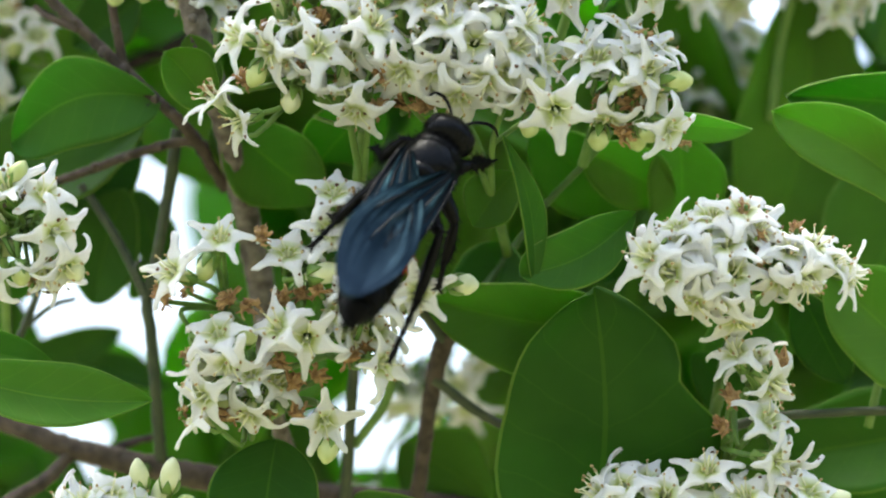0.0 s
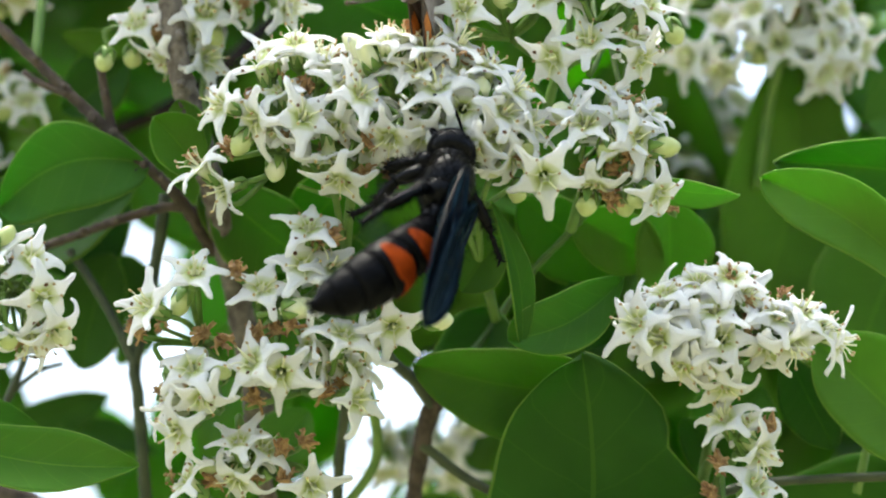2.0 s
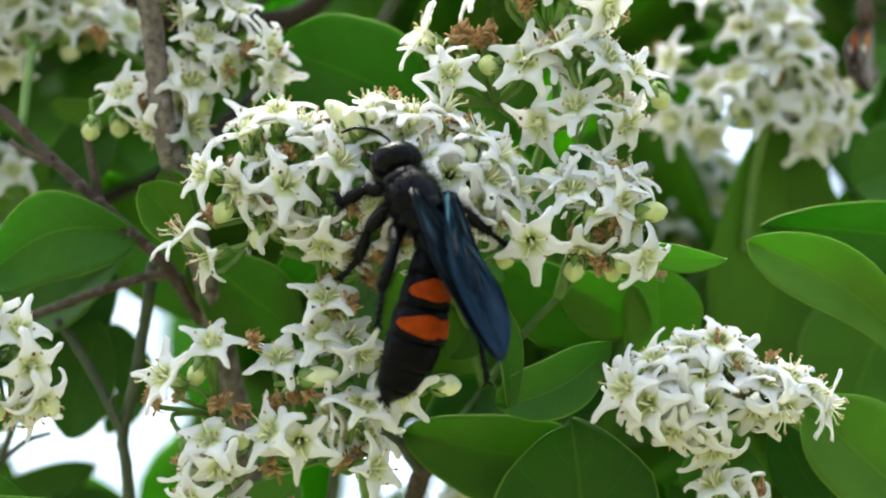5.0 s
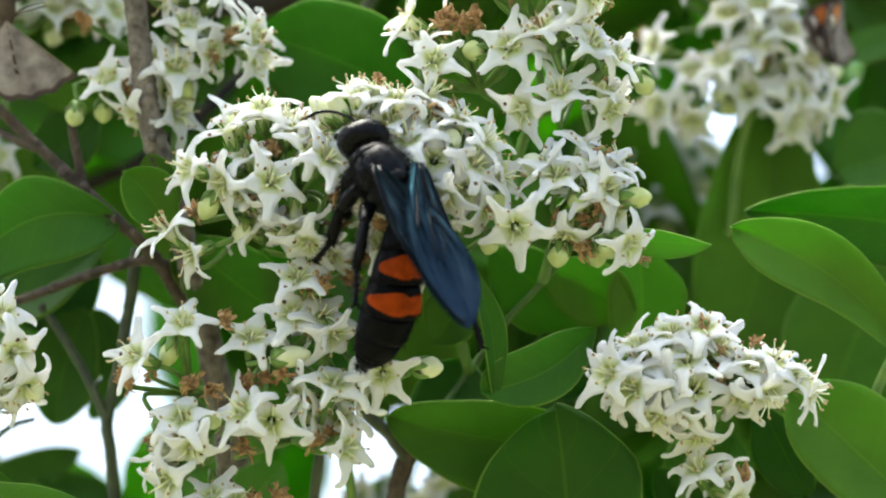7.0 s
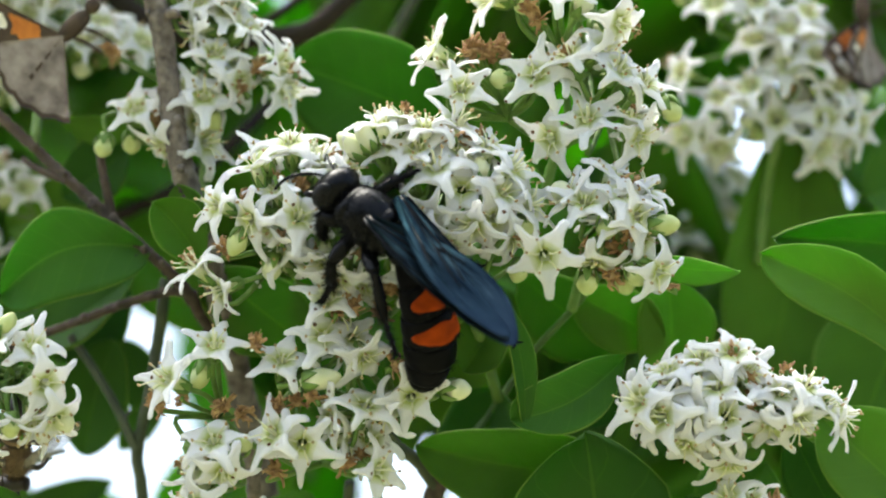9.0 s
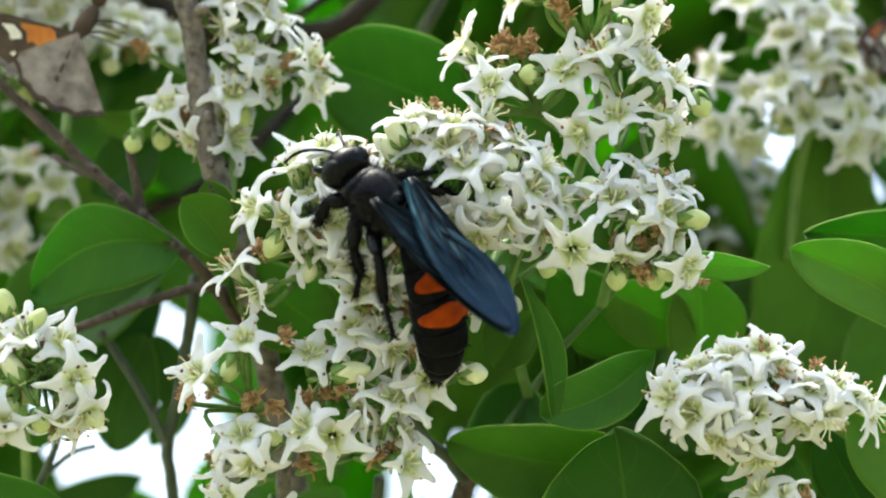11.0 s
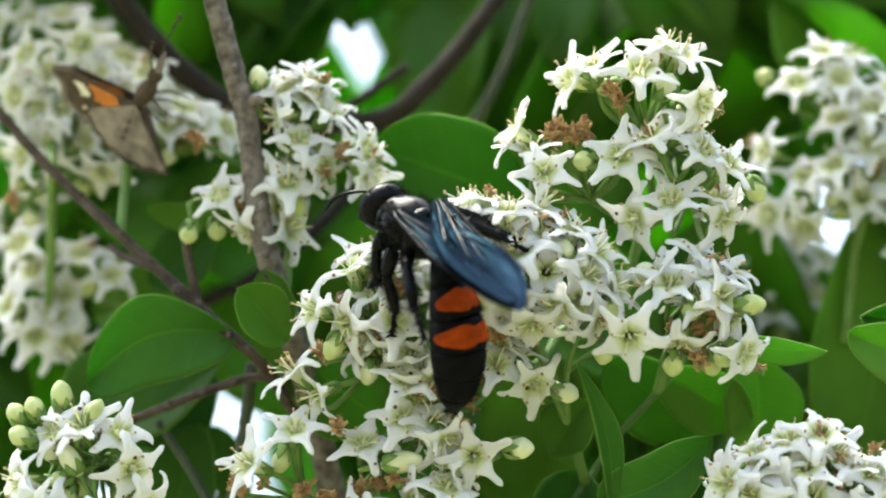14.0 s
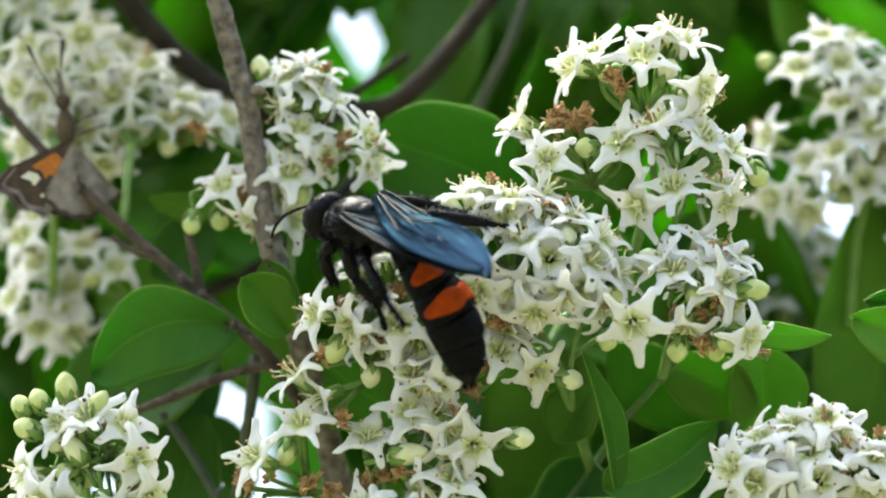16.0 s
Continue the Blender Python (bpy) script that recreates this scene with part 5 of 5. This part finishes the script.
# ---- snout butterflies ----
def butterfly_wing(name, side, fore):
    """A wing in the body's upright middle plane (y forwards, z up), coloured underneath and above by zones."""
    verts, faces, slots, uvs = [], [], [], []
    nr, na = 16, 18
    a0, a1, long = (108, 156, 15.2) if fore else (142, 230, 12.2)
    grid = []
    for j in range(nr + 1):
        for i in range(na + 1):
            w, s = i / na, j / nr
            if fore:
                edge = long * (0.80 + 0.20 * math.exp(-((w - 0.14) / 0.16) ** 2) - 0.05 * math.sin(w * 9)) * (1 if w > 0.12 else 0.82 + 1.5 * w)
            else:
                edge = long * (0.76 + 0.24 * w ** 0.6 + 0.02 * math.sin(w * 34))
            a = radians(a0 + (a1 - a0) * w)
            r = edge * s
            grid.append((Vector((side * ((1.0 if fore else 1.12) + 0.012 * r * math.sin(w * 3) - 0.066 * r), math.cos(a) * r, math.sin(a) * r)) * 0.001, w, s))
    n = len(grid)
    for q in (0.00008, -0.00008):
        for p, w, s in grid:
            verts.append(p + Vector((q, 0, 0)))
    for j in range(nr):
        for i in range(na):
            a = j * (na + 1) + i
            w, s = (i + .5) / na, (j + .5) / nr
            if fore:
                slot = 0 if w > 0.86 else 1
                if 0.10 < w < 0.74 and 0.24 < s < 0.60 - 0.12 * w:
                    slot = 2
                if (0.16 < w < 0.42 and 0.64 < s < 0.73) or (0.64 < w < 0.80 and 0.74 < s < 0.83):
                    slot = 3
                if s > 0.92:
                    slot = 0
            else:
                slot = 1 if s > 0.955 else 0
                if 0.50 < w < 0.56 and s < 0.7:
                    slot = 1 if (i + j) % 3 else 0
            faces.append((a, a + 1, a + na + 2, a + na + 1))
            slots.append(slot)
            faces.append((n + a, n + a + na + 1, n + a + na + 2, n + a + 1))
            slots.append(slot)
    rim = [j * (na + 1) for j in range(nr + 1)] + [nr * (na + 1) + i for i in range(1, na + 1)] + [j * (na + 1) + na for j in range(nr - 1, -1, -1)]
    for a, b in zip(rim, rim[1:]):
        faces.append((b, a, n + a, n + b))
        slots.append(1)
    return solid(name, verts, faces, [WING_GREY, WING_BROWN, WING_ORANGE, WING_WHITE], slots)


def build_butterfly(label):
    ob = thing("butterfly", pose(0, 0, 1.7), label, "butterfly", "butterflies")
    body = joined([ball_data((0, .002, 0), (.0013, .0030, .0014), 10, 12), ball_data((0, -.0050, -.0003), (.0009, .0052, .0010), 10, 12),
                   ball_data((0, .0058, .0002), (.0011, .0012, .0011), 8, 10)])
    bd = part("body", solid("body", *body, WING_BROWN), ob)
    snout = tube_data(smooth_line(mm([(0, 6.5, .2, .5), (0, 8.5, .5, .55), (0, 10.6, .9, .15)]), 4), 7)
    part("snout", solid("snout", *snout, WING_GREY), bd)
    for s in (-1, 1):
        line = smooth_line(mm([(s * .4, 6.4, .8, .14), (s * 2.4, 10.5, 2.0, .12), (s * 4.0, 14.2, 2.6, .30)]), 5)
        part("antenna", solid("antenna", *tube_data(line, 6), WING_BROWN), bd)
        for k in range(2):
            line = smooth_line(mm([(s * .8, 2.8 - 2 * k, -1.2, .16), (s * 2.2, 3.6 - 2 * k, -3.0, .13), (s * 2.6, 4.2 - 2 * k, -5.6, .10)]), 4)
            part("leg", solid("leg", *tube_data(line, 6), WING_BROWN), bd)
    wings = []
    for s in (-1, 1):
        wings.append((s, part("forewing", butterfly_wing("forewing", s, True), ob, None, "brown wing with orange patch and white spots")))
        wings.append((s, part("hindwing", butterfly_wing("hindwing", s, False), ob, None, "dull grey-brown hindwing")))
    return ob, wings


snout_a = build_butterfly("grey-brown snout butterfly with orange patches feeding on flowers")
snout_a[0].scale = (1.08, 1.08, 1.08)
snout_b = build_butterfly("dark snout butterfly half hidden behind the white flowers")



# ---- a honeybee that hangs under the shoot with many buds ----
BEE_FUR = plain_material("bee_fur", (0.07, 0.042, 0.018), (0.17, 0.115, 0.055), 900, 0.85, 0.6, 0.0002)
BEE_DARK = plain_material("bee_dark", (0.012, 0.008, 0.005), (0.03, 0.02, 0.012), 800, 0.45, 0.4)
BEE_WING = plain_material("bee_wing", (0.30, 0.27, 0.22), (0.42, 0.38, 0.32), 500, 0.3, 0.2)
BEE_WING.node_tree.nodes["Principled BSDF"].inputs["Alpha"].default_value = 0.35


def build_bee():
    ob = thing("honeybee", pose(0, 0, 1.5), "small brown fuzzy honeybee hanging below green buds", "bee")
    thorax = part("thorax", solid("thorax", *ball_data((0, 0, 0), (.0019, .0022, .0019), 10, 14), BEE_FUR), ob)
    part("hair", solid("hair", *hair_data(90, 420, (0, 0, 0), (1.9, 2.2, 1.9), 0.7, lambda w: True), BEE_FUR, smooth=False), thorax)
    head = part("head", solid("head", *ball_data((0, .0030, -.0003), (.0017, .0011, .0016), 10, 12), BEE_DARK), ob)
    for s in (-1, 1):
        part("eye", solid("eye", *ball_data((s * .0014, .0031, -.0001), (.0005, .0008, .0012), 8, 10), BEE_DARK), head)
        part("antenna", solid("antenna", *tube_data(smooth_line(mm([(s * .5, 3.9, .2, .13), (s * .9, 4.8, .8, .11), (s * 1.5, 6.0, .2, .10)]), 4), 6), BEE_DARK), head)
    abdomen_line = [(0, -1.6 - 0.8 * i, -.1 * i, 2.05 * math.sin(math.pi * (0.16 + 0.80 * i / 8)) ** 0.7) for i in range(9)]
    rear = part("abdomen", solid("abdomen", *tube_data(mm(abdomen_line), 14), BEE_DARK), ob)
    for i in (1, 3, 5):
        x, y, z, r = abdomen_line[i]
        part("band", solid("band", *tube_data(mm([(x, y + .3, z, r * .97), (x, y + .15, z, r + .12), (x, y - .2, z, r + .12), (x, y - .35, z, r * .97)]), 14), BEE_FUR), rear, None, "tan hairy band")
    for s in (-1, 1):
        for name, long, wide, lift in (("forewing", 8.4, 2.8, 1.7), ("hindwing", 5.6, 1.9, 1.4)):
            def top(a, b):
                half = wide * 0.5 * math.sin(math.pi * (0.06 + 0.90 * b ** 1.3)) ** 0.6
                return Vector((s * (1.0 + long * b * 0.72), -long * b * 0.69 + (a * 2 - 1) * half, lift + 0.5 * b + 0.08 * math.sin(a * 14))) * 0.001, Vector((0, 0, 1)), (a, b)
            v, f, u = sheet_data(top, 8, 10, 0.00004)
            part(name, solid(name, v, f, BEE_WING, uvs=u), ob, None, "clear veined wing")
        for k in range(3):
            line = [(s * 1.0, 1.2 - 1.2 * k, -1.2, .34), (s * 2.6, 1.6 - 1.9 * k, -1.4, .36), (s * 3.4, 1.2 - 2.4 * k, -3.0, .30), (s * 3.9, 1.8 - 2.6 * k, -4.6, .14)]
            part("leg", solid("leg", *tube_data(smooth_line(mm(line), 4), 7), BEE_DARK), ob)
    return ob


honeybee = build_bee()
honeybee.scale = (1.3, 1.3, 1.3)


# ---- what moves ----
def shift_rows(ob, rows):
    """Sways a thing by plan steps sideways and down, leaning by degrees about the line of sight."""
    home = ob.matrix_basis.copy()
    axis = TURN @ Vector((0, 0, 1))
    out = []
    for t, a, b, lean in rows:
        way = TURN @ Vector((a * STEP, -b * STEP, 0))
        out.append((t, Matrix.Translation(home.translation + way) @ Matrix.Rotation(radians(lean), 4, axis)))
    walk(ob, out)


STAND = (-6.0, -5.0, -4.0, -6.0, -6.0, -4.0)


def tread(limb, k, spots, bodies):
    """Bends a leg at hip and knee so that its foot stands on the given spots."""
    leg, lower, hip, b, d = limb
    side = 1 if k > 2 else -1
    upper, fore = b.length, d.length
    pole = Vector((side * 0.75, (0.35, 0.1, -0.5)[k % 3], 0.75))
    hip_rows, knee_rows = [], []
    for t, m in bodies.items():
        goal = b + d
        if t in spots:
            goal = (m.inverted() @ spots[t]) * 1000 / wasp.scale.x - hip
        far = min(max(goal.length, 0.45 * (upper + fore)), 0.985 * (upper + fore))
        way = goal.normalized()
        x = (upper ** 2 - fore ** 2 + far ** 2) / (2 * far)
        up = (pole - way * pole.dot(way)).normalized()
        knee = way * x + up * math.sqrt(max(upper ** 2 - x * x, 0.01))
        turn = b.rotation_difference(knee).to_matrix()
        bend = d.rotation_difference(turn.inverted() @ (way * far - knee)).to_matrix()
        hip_rows.append((t, Matrix.Translation(hip * 0.001) @ turn.to_4x4()))
        knee_rows.append((t, Matrix.Translation(b * 0.001) @ bend.to_4x4()))
    walk(leg, hip_rows)
    for piece in lower:
        walk(piece, knee_rows)


def motions():
    # seconds, u, v of the thorax, heading, roll, pitch of the head away, then the abdomen's droop, side bend and curl, the wings' lift and swing
    rows = [
        (0, 694, 493, 57, -3, 30, -16, 8, 5, -9, 2),
        (0.5, 727, 491, 52, 9, 34, -16, 6, 10, -7, 0),
        (1, 720, 457, 68, 28, 22, 34, 21, 32, -7, -6),
        (1.5, 722, 408, 71, 35, 25, 23, 20, 41, -3, -5),
        (2, 745, 406, 76, 72, 45, 9, -2, 53, 5, -4),
        (2.5, 741, 409, 73, 67, 41, 1, -4, 53, 1, -3),
        (3, 758, 415, 67, 54, 44, -3, -4, 50, -1, -3),
        (3.5, 741, 365, 78, 57, 25, -4, -10, 50, 2, 1),
        (4, 685, 321, 105, 51, 21, 8, -19, 53, -1, -4),
        (4.2, 707, 310, 104, 55, 18, 6, -10, 50, -3, -4),
        (6.3, 683, 319, 125, 53, 29, 41, 1, 64, 2, -6),
        (6.5, 705, 303, 108, 41, 23, 25, -1, 61, -2, -6),
        (7, 671, 296, 115, 45, 24, 25, -3, 62, -1, -6),
        (7.5, 661, 292, 121, 53, 29, 35, 1, 67, 5, -7),
        (8, 642, 298, 128, 57, 14, 25, -4, 69, 1, -9),
        (8.5, 639, 292, 127, 54, 15, 25, -1, 70, -1, -10),
        (9, 593, 324, 135, 47, 11, 22, 7, 67, -4, -10),
        (9.5, 590, 332, 138, 47, 10, 21, 13, 66, -7, -11),
        (9.7, 562, 326, 138, 46, 11, 21, 10, 64, -5, -9),
        (11.8, 547, 261, 127, 45, 9, 9, 3, 60, -5, -9),
        (12, 542, 249, 128, 44, 11, 14, 5, 57, -4, -8),
        (12.5, 542, 245, 134, 49, 16, 27, 5, 53, -1, -10),
        (13, 559, 221, 123, 37, 22, 27, 3, 48, 0, -6),
        (13.5, 565, 203, 122, 35, 36, 40, 1, 52, 2, -5),
        (14, 520, 189, 139, 50, 37, 41, 5, 56, 2, -8),
        (14.5, 464, 200, 162, 70, 30, 44, 18, 68, 7, -10),
        (15, 421, 224, 172, 73, 36, 39, 18, 71, 9, -6),
        (15.5, 424, 234, 171, 70, 42, 38, 16, 70, 4, -8),
        (16, 419, 209, 157, 54, 37, 26, 8, 66, 5, -8),
    ]
    base = TURN.to_4x4()
    bodies = {}
    for t, u, v, h, r, p, *rest in rows:
        bodies[t] = Matrix.Translation(plan(u, v, -12)) @ base @ Matrix.Rotation(radians(h - 90), 4, "Z") @ Matrix.Rotation(radians(-p), 4, "X") \
            @ Matrix.Rotation(radians(r), 4, "Y") @ Matrix.Translation((0, -.0012, 0))
    walk(wasp, list(bodies.items()))
    walk(abdomen, [(q[0], Matrix.Translation(WAIST) @ Matrix.Rotation(radians(q[7]), 4, "Z") @ Matrix.Rotation(radians(q[6]), 4, "X")) for q in rows])
    # the plates of the abdomen follow one another round a bow
    for y0, plate in wasp_plates:
        bows = []
        for q in rows:
            k = radians(max(q[8], 0.5)) / 22.6
            spot = Vector((0, -math.sin(k * y0) / k, -(1 - math.cos(k * y0)) / k + 0.02 * y0)) * 0.001
            bows.append((q[0], Matrix.Translation(spot) @ Matrix.Rotation(k * y0, 4, "X") @ Matrix.Translation((0, y0 * .001, -0.00002 * y0))))
        walk(plate, bows)
    for w, hinge, lie in wasp_wings:
        walk(w, [(q[0], hinge @ Matrix.Rotation(radians(q[10]), 4, "Z") @ Matrix.Rotation(radians(q[9]), 4, "X") @ lie) for q in rows])
    # where each foot stands: seconds and plan point; a foot with no entry keeps its place under the body
    stands = {
        0: [
            (0.5, 578, 395), (1, 590, 460), (1.5, 599, 428), (2, 640, 403), (2.5, 635, 424), (3, 611, 431), (3.5, 617, 433), (4, 592, 421),
            (4.2, 492, 316), (6.3, 566, 367), (6.5, 611, 393), (7, 600, 380), (7.5, 607, 319), (8, 531, 330), (8.5, 542, 309), (9, 524, 347),
            (9.5, 451, 381), (9.7, 463, 374), (11.8, 451, 292), (12, 467, 293), (12.5, 465, 284), (13, 435, 300), (13.5, 456, 305), (14, 452, 327),
            (14.5, 455, 350), (15, 399, 299), (15.5, 394, 294), (16, 381, 311)],
        1: [
            (0, 425, 655), (0.5, 432, 639), (1, 433, 626), (1.5, 426, 610), (2, 511, 514), (2.5, 509, 512), (3, 503, 518), (3.5, 508, 524),
            (4, 520, 506), (4.2, 551, 512), (6.3, 551, 497), (6.5, 532, 496), (7, 540, 495), (7.5, 542, 480), (8, 537, 488), (8.5, 534, 484),
            (9, 519, 480), (9.5, 520, 481), (9.7, 513, 480), (11.8, 505, 488), (12, 503, 479), (12.5, 509, 479), (13, 502, 476), (13.5, 482, 384),
            (14, 490, 475), (14.5, 508, 466), (15, 516, 489), (15.5, 504, 433), (16, 498, 454)],
        3: [
            (8, 750, 198), (8.5, 749, 202), (9, 740, 214), (9.5, 737, 218), (9.7, 731, 219), (11.8, 716, 239), (12, 714, 233)],
        4: [
            (0, 706, 718), (0.5, 717, 702), (1, 712, 719), (1.5, 792, 538), (2, 836, 551), (2.5, 821, 563), (3, 831, 542), (3.5, 808, 491), (4, 859, 522),
            (4.2, 900, 451), (6.3, 843, 431), (6.5, 833, 462), (7, 835, 510), (7.5, 837, 515), (8, 811, 410), (8.5, 812, 408), (9, 800, 424), (9.5, 776, 389),
            (9.7, 830, 360)],
        5: [
            (1.5, 701, 696), (2, 751, 612), (2.5, 760, 608), (11.8, 761, 273), (12, 766, 271), (12.5, 756, 282), (13, 761, 271), (13.5, 762, 266), (14, 765, 264),
            (14.5, 762, 250), (15, 761, 244), (15.5, 756, 240), (16, 761, 238)],
    }
    for k, limb in enumerate(wasp_legs):
        tread(limb, k, {t: plan(u, v, STAND[k]) for t, u, v in stands.get(k, ())}, bodies)
    # butterflies: seconds, u, v, d, heading, turn about the upright, half opening of the wings, tilt of the body
    fly(snout_a, [
        (0, 640, 1400, -30, 90, 20, 30), (0.7, 620, 1300, -30, 90, 20, 60), (0.9, 658, 995, -30, 60, 30, 70), (1.0, 1425, 500, -70, 110, 10, 50),
        (1.1, 1300, -150, -40, 100, 20, 70), (1.25, 800, -120, -10, 120, 60, 40), (1.4, 690, 92, -6, 178, 80, 2), (1.6, 688, 92, -6, 178, 80, 2), (2.0, 680, 84, -6, 178, 72, 2), (2.5, 668, 75, -6, 178, 64, 2),
        (3.0, 668, 60, -6, 178, 80, 2), (3.3, 668, 45, -6, 170, 66, 4), (3.38, 680, 60, -8, 130, 76, 20), (3.45, 690, 78, -8, 90, 84, 58, 58), (3.55, 690, 60, -8, 90, 84, 74, 64), (3.62, 685, 40, -8, 130, 80, 40), (3.75, 675, 25, -6, 175, 66, 8),
        (4.0, 669, 15, -6, 178, 60, 3), (4.2, 672, 18, -6, 178, 62, 3), (5.0, 420, -180, -10, 120, 30, 60), (6.0, 60, -40, 22, 100, 20, 40),
        (6.3, 14, 10, 20, 98, 8, 3), (6.5, 14, 17, 20, 98, 6, 3), (7.0, 12, 38, 20, 93, 4, 3), (7.5, 40, 24, 20, 80, 6, 3), (8.0, 63, 8, 20, 66, 8, 3), (9.0, 63, 7, 20, 44, 6, 3),
        (9.7, 52, 12, 20, 42, 6, 3), (11.8, 36, 14, 24, 78, 12, 3), (12.0, 36, 30, 24, 82, 4, 1, 58), (12.5, 30, 46, 24, 88, 4, 1, 52),
        (13.0, 20, 46, 24, 92, 4, 3, 28), (13.3, 28, 26, 24, 85, 10, 6), (13.5, 34, 15, 24, 75, 10, 45), (13.7, 40, -4, 24, 65, 14, 10),
        (14.0, 48, -34, 24, 44, 10, 1, 50, -45), (14.5, 48, -26, 24, 48, 8, 1, 58, -38), (14.8, 34, -16, 24, 50, 10, 8, 40, -40), (15.0, 20, -36, 24, 74, 66, 46),
        (15.2, -16, 10, 24, 90, 30, 20), (15.5, -40, 52, 24, 104, 62, 8), (16.0, -88, 52, 24, 94, 50, 4)])
    fly(snout_b, [
        (0, 1760, -260, 60, 90, 40, 30), (3.6, 1700, -120, 56, 90, 50, 40), (3.8, 1505, 20, 52, 90, 60, 10), (4.2, 1505, 20, 52, 90, 70, 4),
        (6.3, 1478, 10, 52, 90, 70, 6), (6.5, 1450, 30, 52, 70, 190, 4), (6.7, 1475, 5, 52, 85, 70, 6), (8.0, 1482, -8, 52, 90, 62, 10),
        (9.7, 1476, -8, 52, 92, 60, 8), (11.8, 1480, -10, 52, 90, 62, 6), (16.0, 1480, -10, 52, 90, 62, 6)])
    # the bee crawls out below the buds and leaves again
    base_bee = TURN.to_4x4()
    walk(honeybee, [(t, Matrix.Translation(plan(u, v, d)) @ base_bee @ Matrix.Rotation(radians(h - 90), 4, "Z") @ Matrix.Rotation(radians(-20), 4, "X") @ Matrix.Rotation(radians(r), 4, "Y"))
                    for t, u, v, d, h, r in [
        (0, -700, 700, 30, 300, 10), (6.0, -700, 700, 30, 300, 10), (7.4, -330, 640, 30, 330, 20), (8.0, -70, 660, 24, 300, 20), (8.3, 0, 690, 24, 290, 20), (8.5, 14, 712, 22, 285, 20),
        (8.8, -24, 742, 12, 260, 0), (9.0, -26, 756, 10, 262, -8), (9.3, -22, 758, 10, 265, -8), (9.7, -14, 760, 10, 280, -12), (10.4, -60, 790, 10, 230, 0), (11.2, -700, 700, 10, 180, 0), (16, -700, 700, 10, 180, 0)]])
    # the clusters give under the wasp's weight
    shift_rows(cluster_i, [
        (0, -6, 61, 0), (0.5, 6, 49, 0), (1, 8, 39, 0), (1.5, -8, 20, 0), (2, -30, 8, 0), (2.5, -30, 18, 0), (3, -20, 18, 0), (3.5, -24, 20, 0),
        (4, 6, 16, 0), (4.2, 30, 17, 0), (6.3, 1, -3, 0), (7, 0, 0, 0), (7.5, 0, -11, 0), (8.5, 1, -11, 0), (9.5, 3, -15, 0),
        (12, 2, -18, 0), (13, 0, -27, 0), (13.5, -10, -20, 0), (14.5, -4, -10, 0), (15, -8, -4, 0), (16, -6, -8, 0)])
    shift_rows(cluster_q, [
        (0, -6, 61, 0), (1, 8, 39, 0), (2, -30, 8, 0), (3, -20, 18, 0), (4, 6, 16, 0), (6.3, 1, -3, 0), (7, 0, 0, 0), (9.5, -4, -16, 0),
        (12, -38, -46, 0), (13, -40, -58, 0), (14.5, -46, -52, 0), (16, -52, -50, 0)])
    shift_rows(cluster_r, [
        (0, 20, -120, 0), (2, 20, -110, 0), (4.2, 10, -60, 0), (6.3, 0, -20, 0), (7, 0, -14, 0), (9.5, 0, -8, 0), (12, 0, 0, 0), (16, 0, 0, 0)])
    shift_rows(cluster_a, [
        (0, 14, -24, 0), (1, 3, -24, 0), (2, 7, -18, 0), (3, 10, -24, 0), (4, 0, -23, 0), (6.3, -1, -8, 0), (7, 0, 0, 0), (8, 0, 6, 0),
        (9.5, 0, 13, 0), (12, 18, 29, 0), (13, 18, 38, 0), (14.5, 20, 52, 0), (15, 18, 62, 0), (16, 16, 70, 0)])


def fly(creature, rows):
    ob, wings = creature
    out = []
    for t, u, v, d, h, yaw, spread, *tip in rows:
        tilt, slant = (*tip, 0, 0)[:2]
        hinge = Vector((math.cos(radians(slant)), math.sin(radians(slant)), 0))
        y = Vector((math.cos(radians(h)), math.sin(radians(h)), 0))
        z = Vector((-math.sin(radians(h)), math.cos(radians(h)), 0))
        turn = Matrix((y.cross(z), y, z)).transposed().to_4x4()
        out.append((t, Matrix.Translation(plan(u, v, d)) @ TURN.to_4x4() @ Matrix.Rotation(radians(tilt), 4, hinge) @ Matrix.Rotation(radians(yaw), 4, "Y") @ turn))
    walk(ob, out)
    for side, w in wings:
        walk(w, [(r[0], pose(0, 0, 0, 0, side * r[6], 0)) for r in rows])


motions()
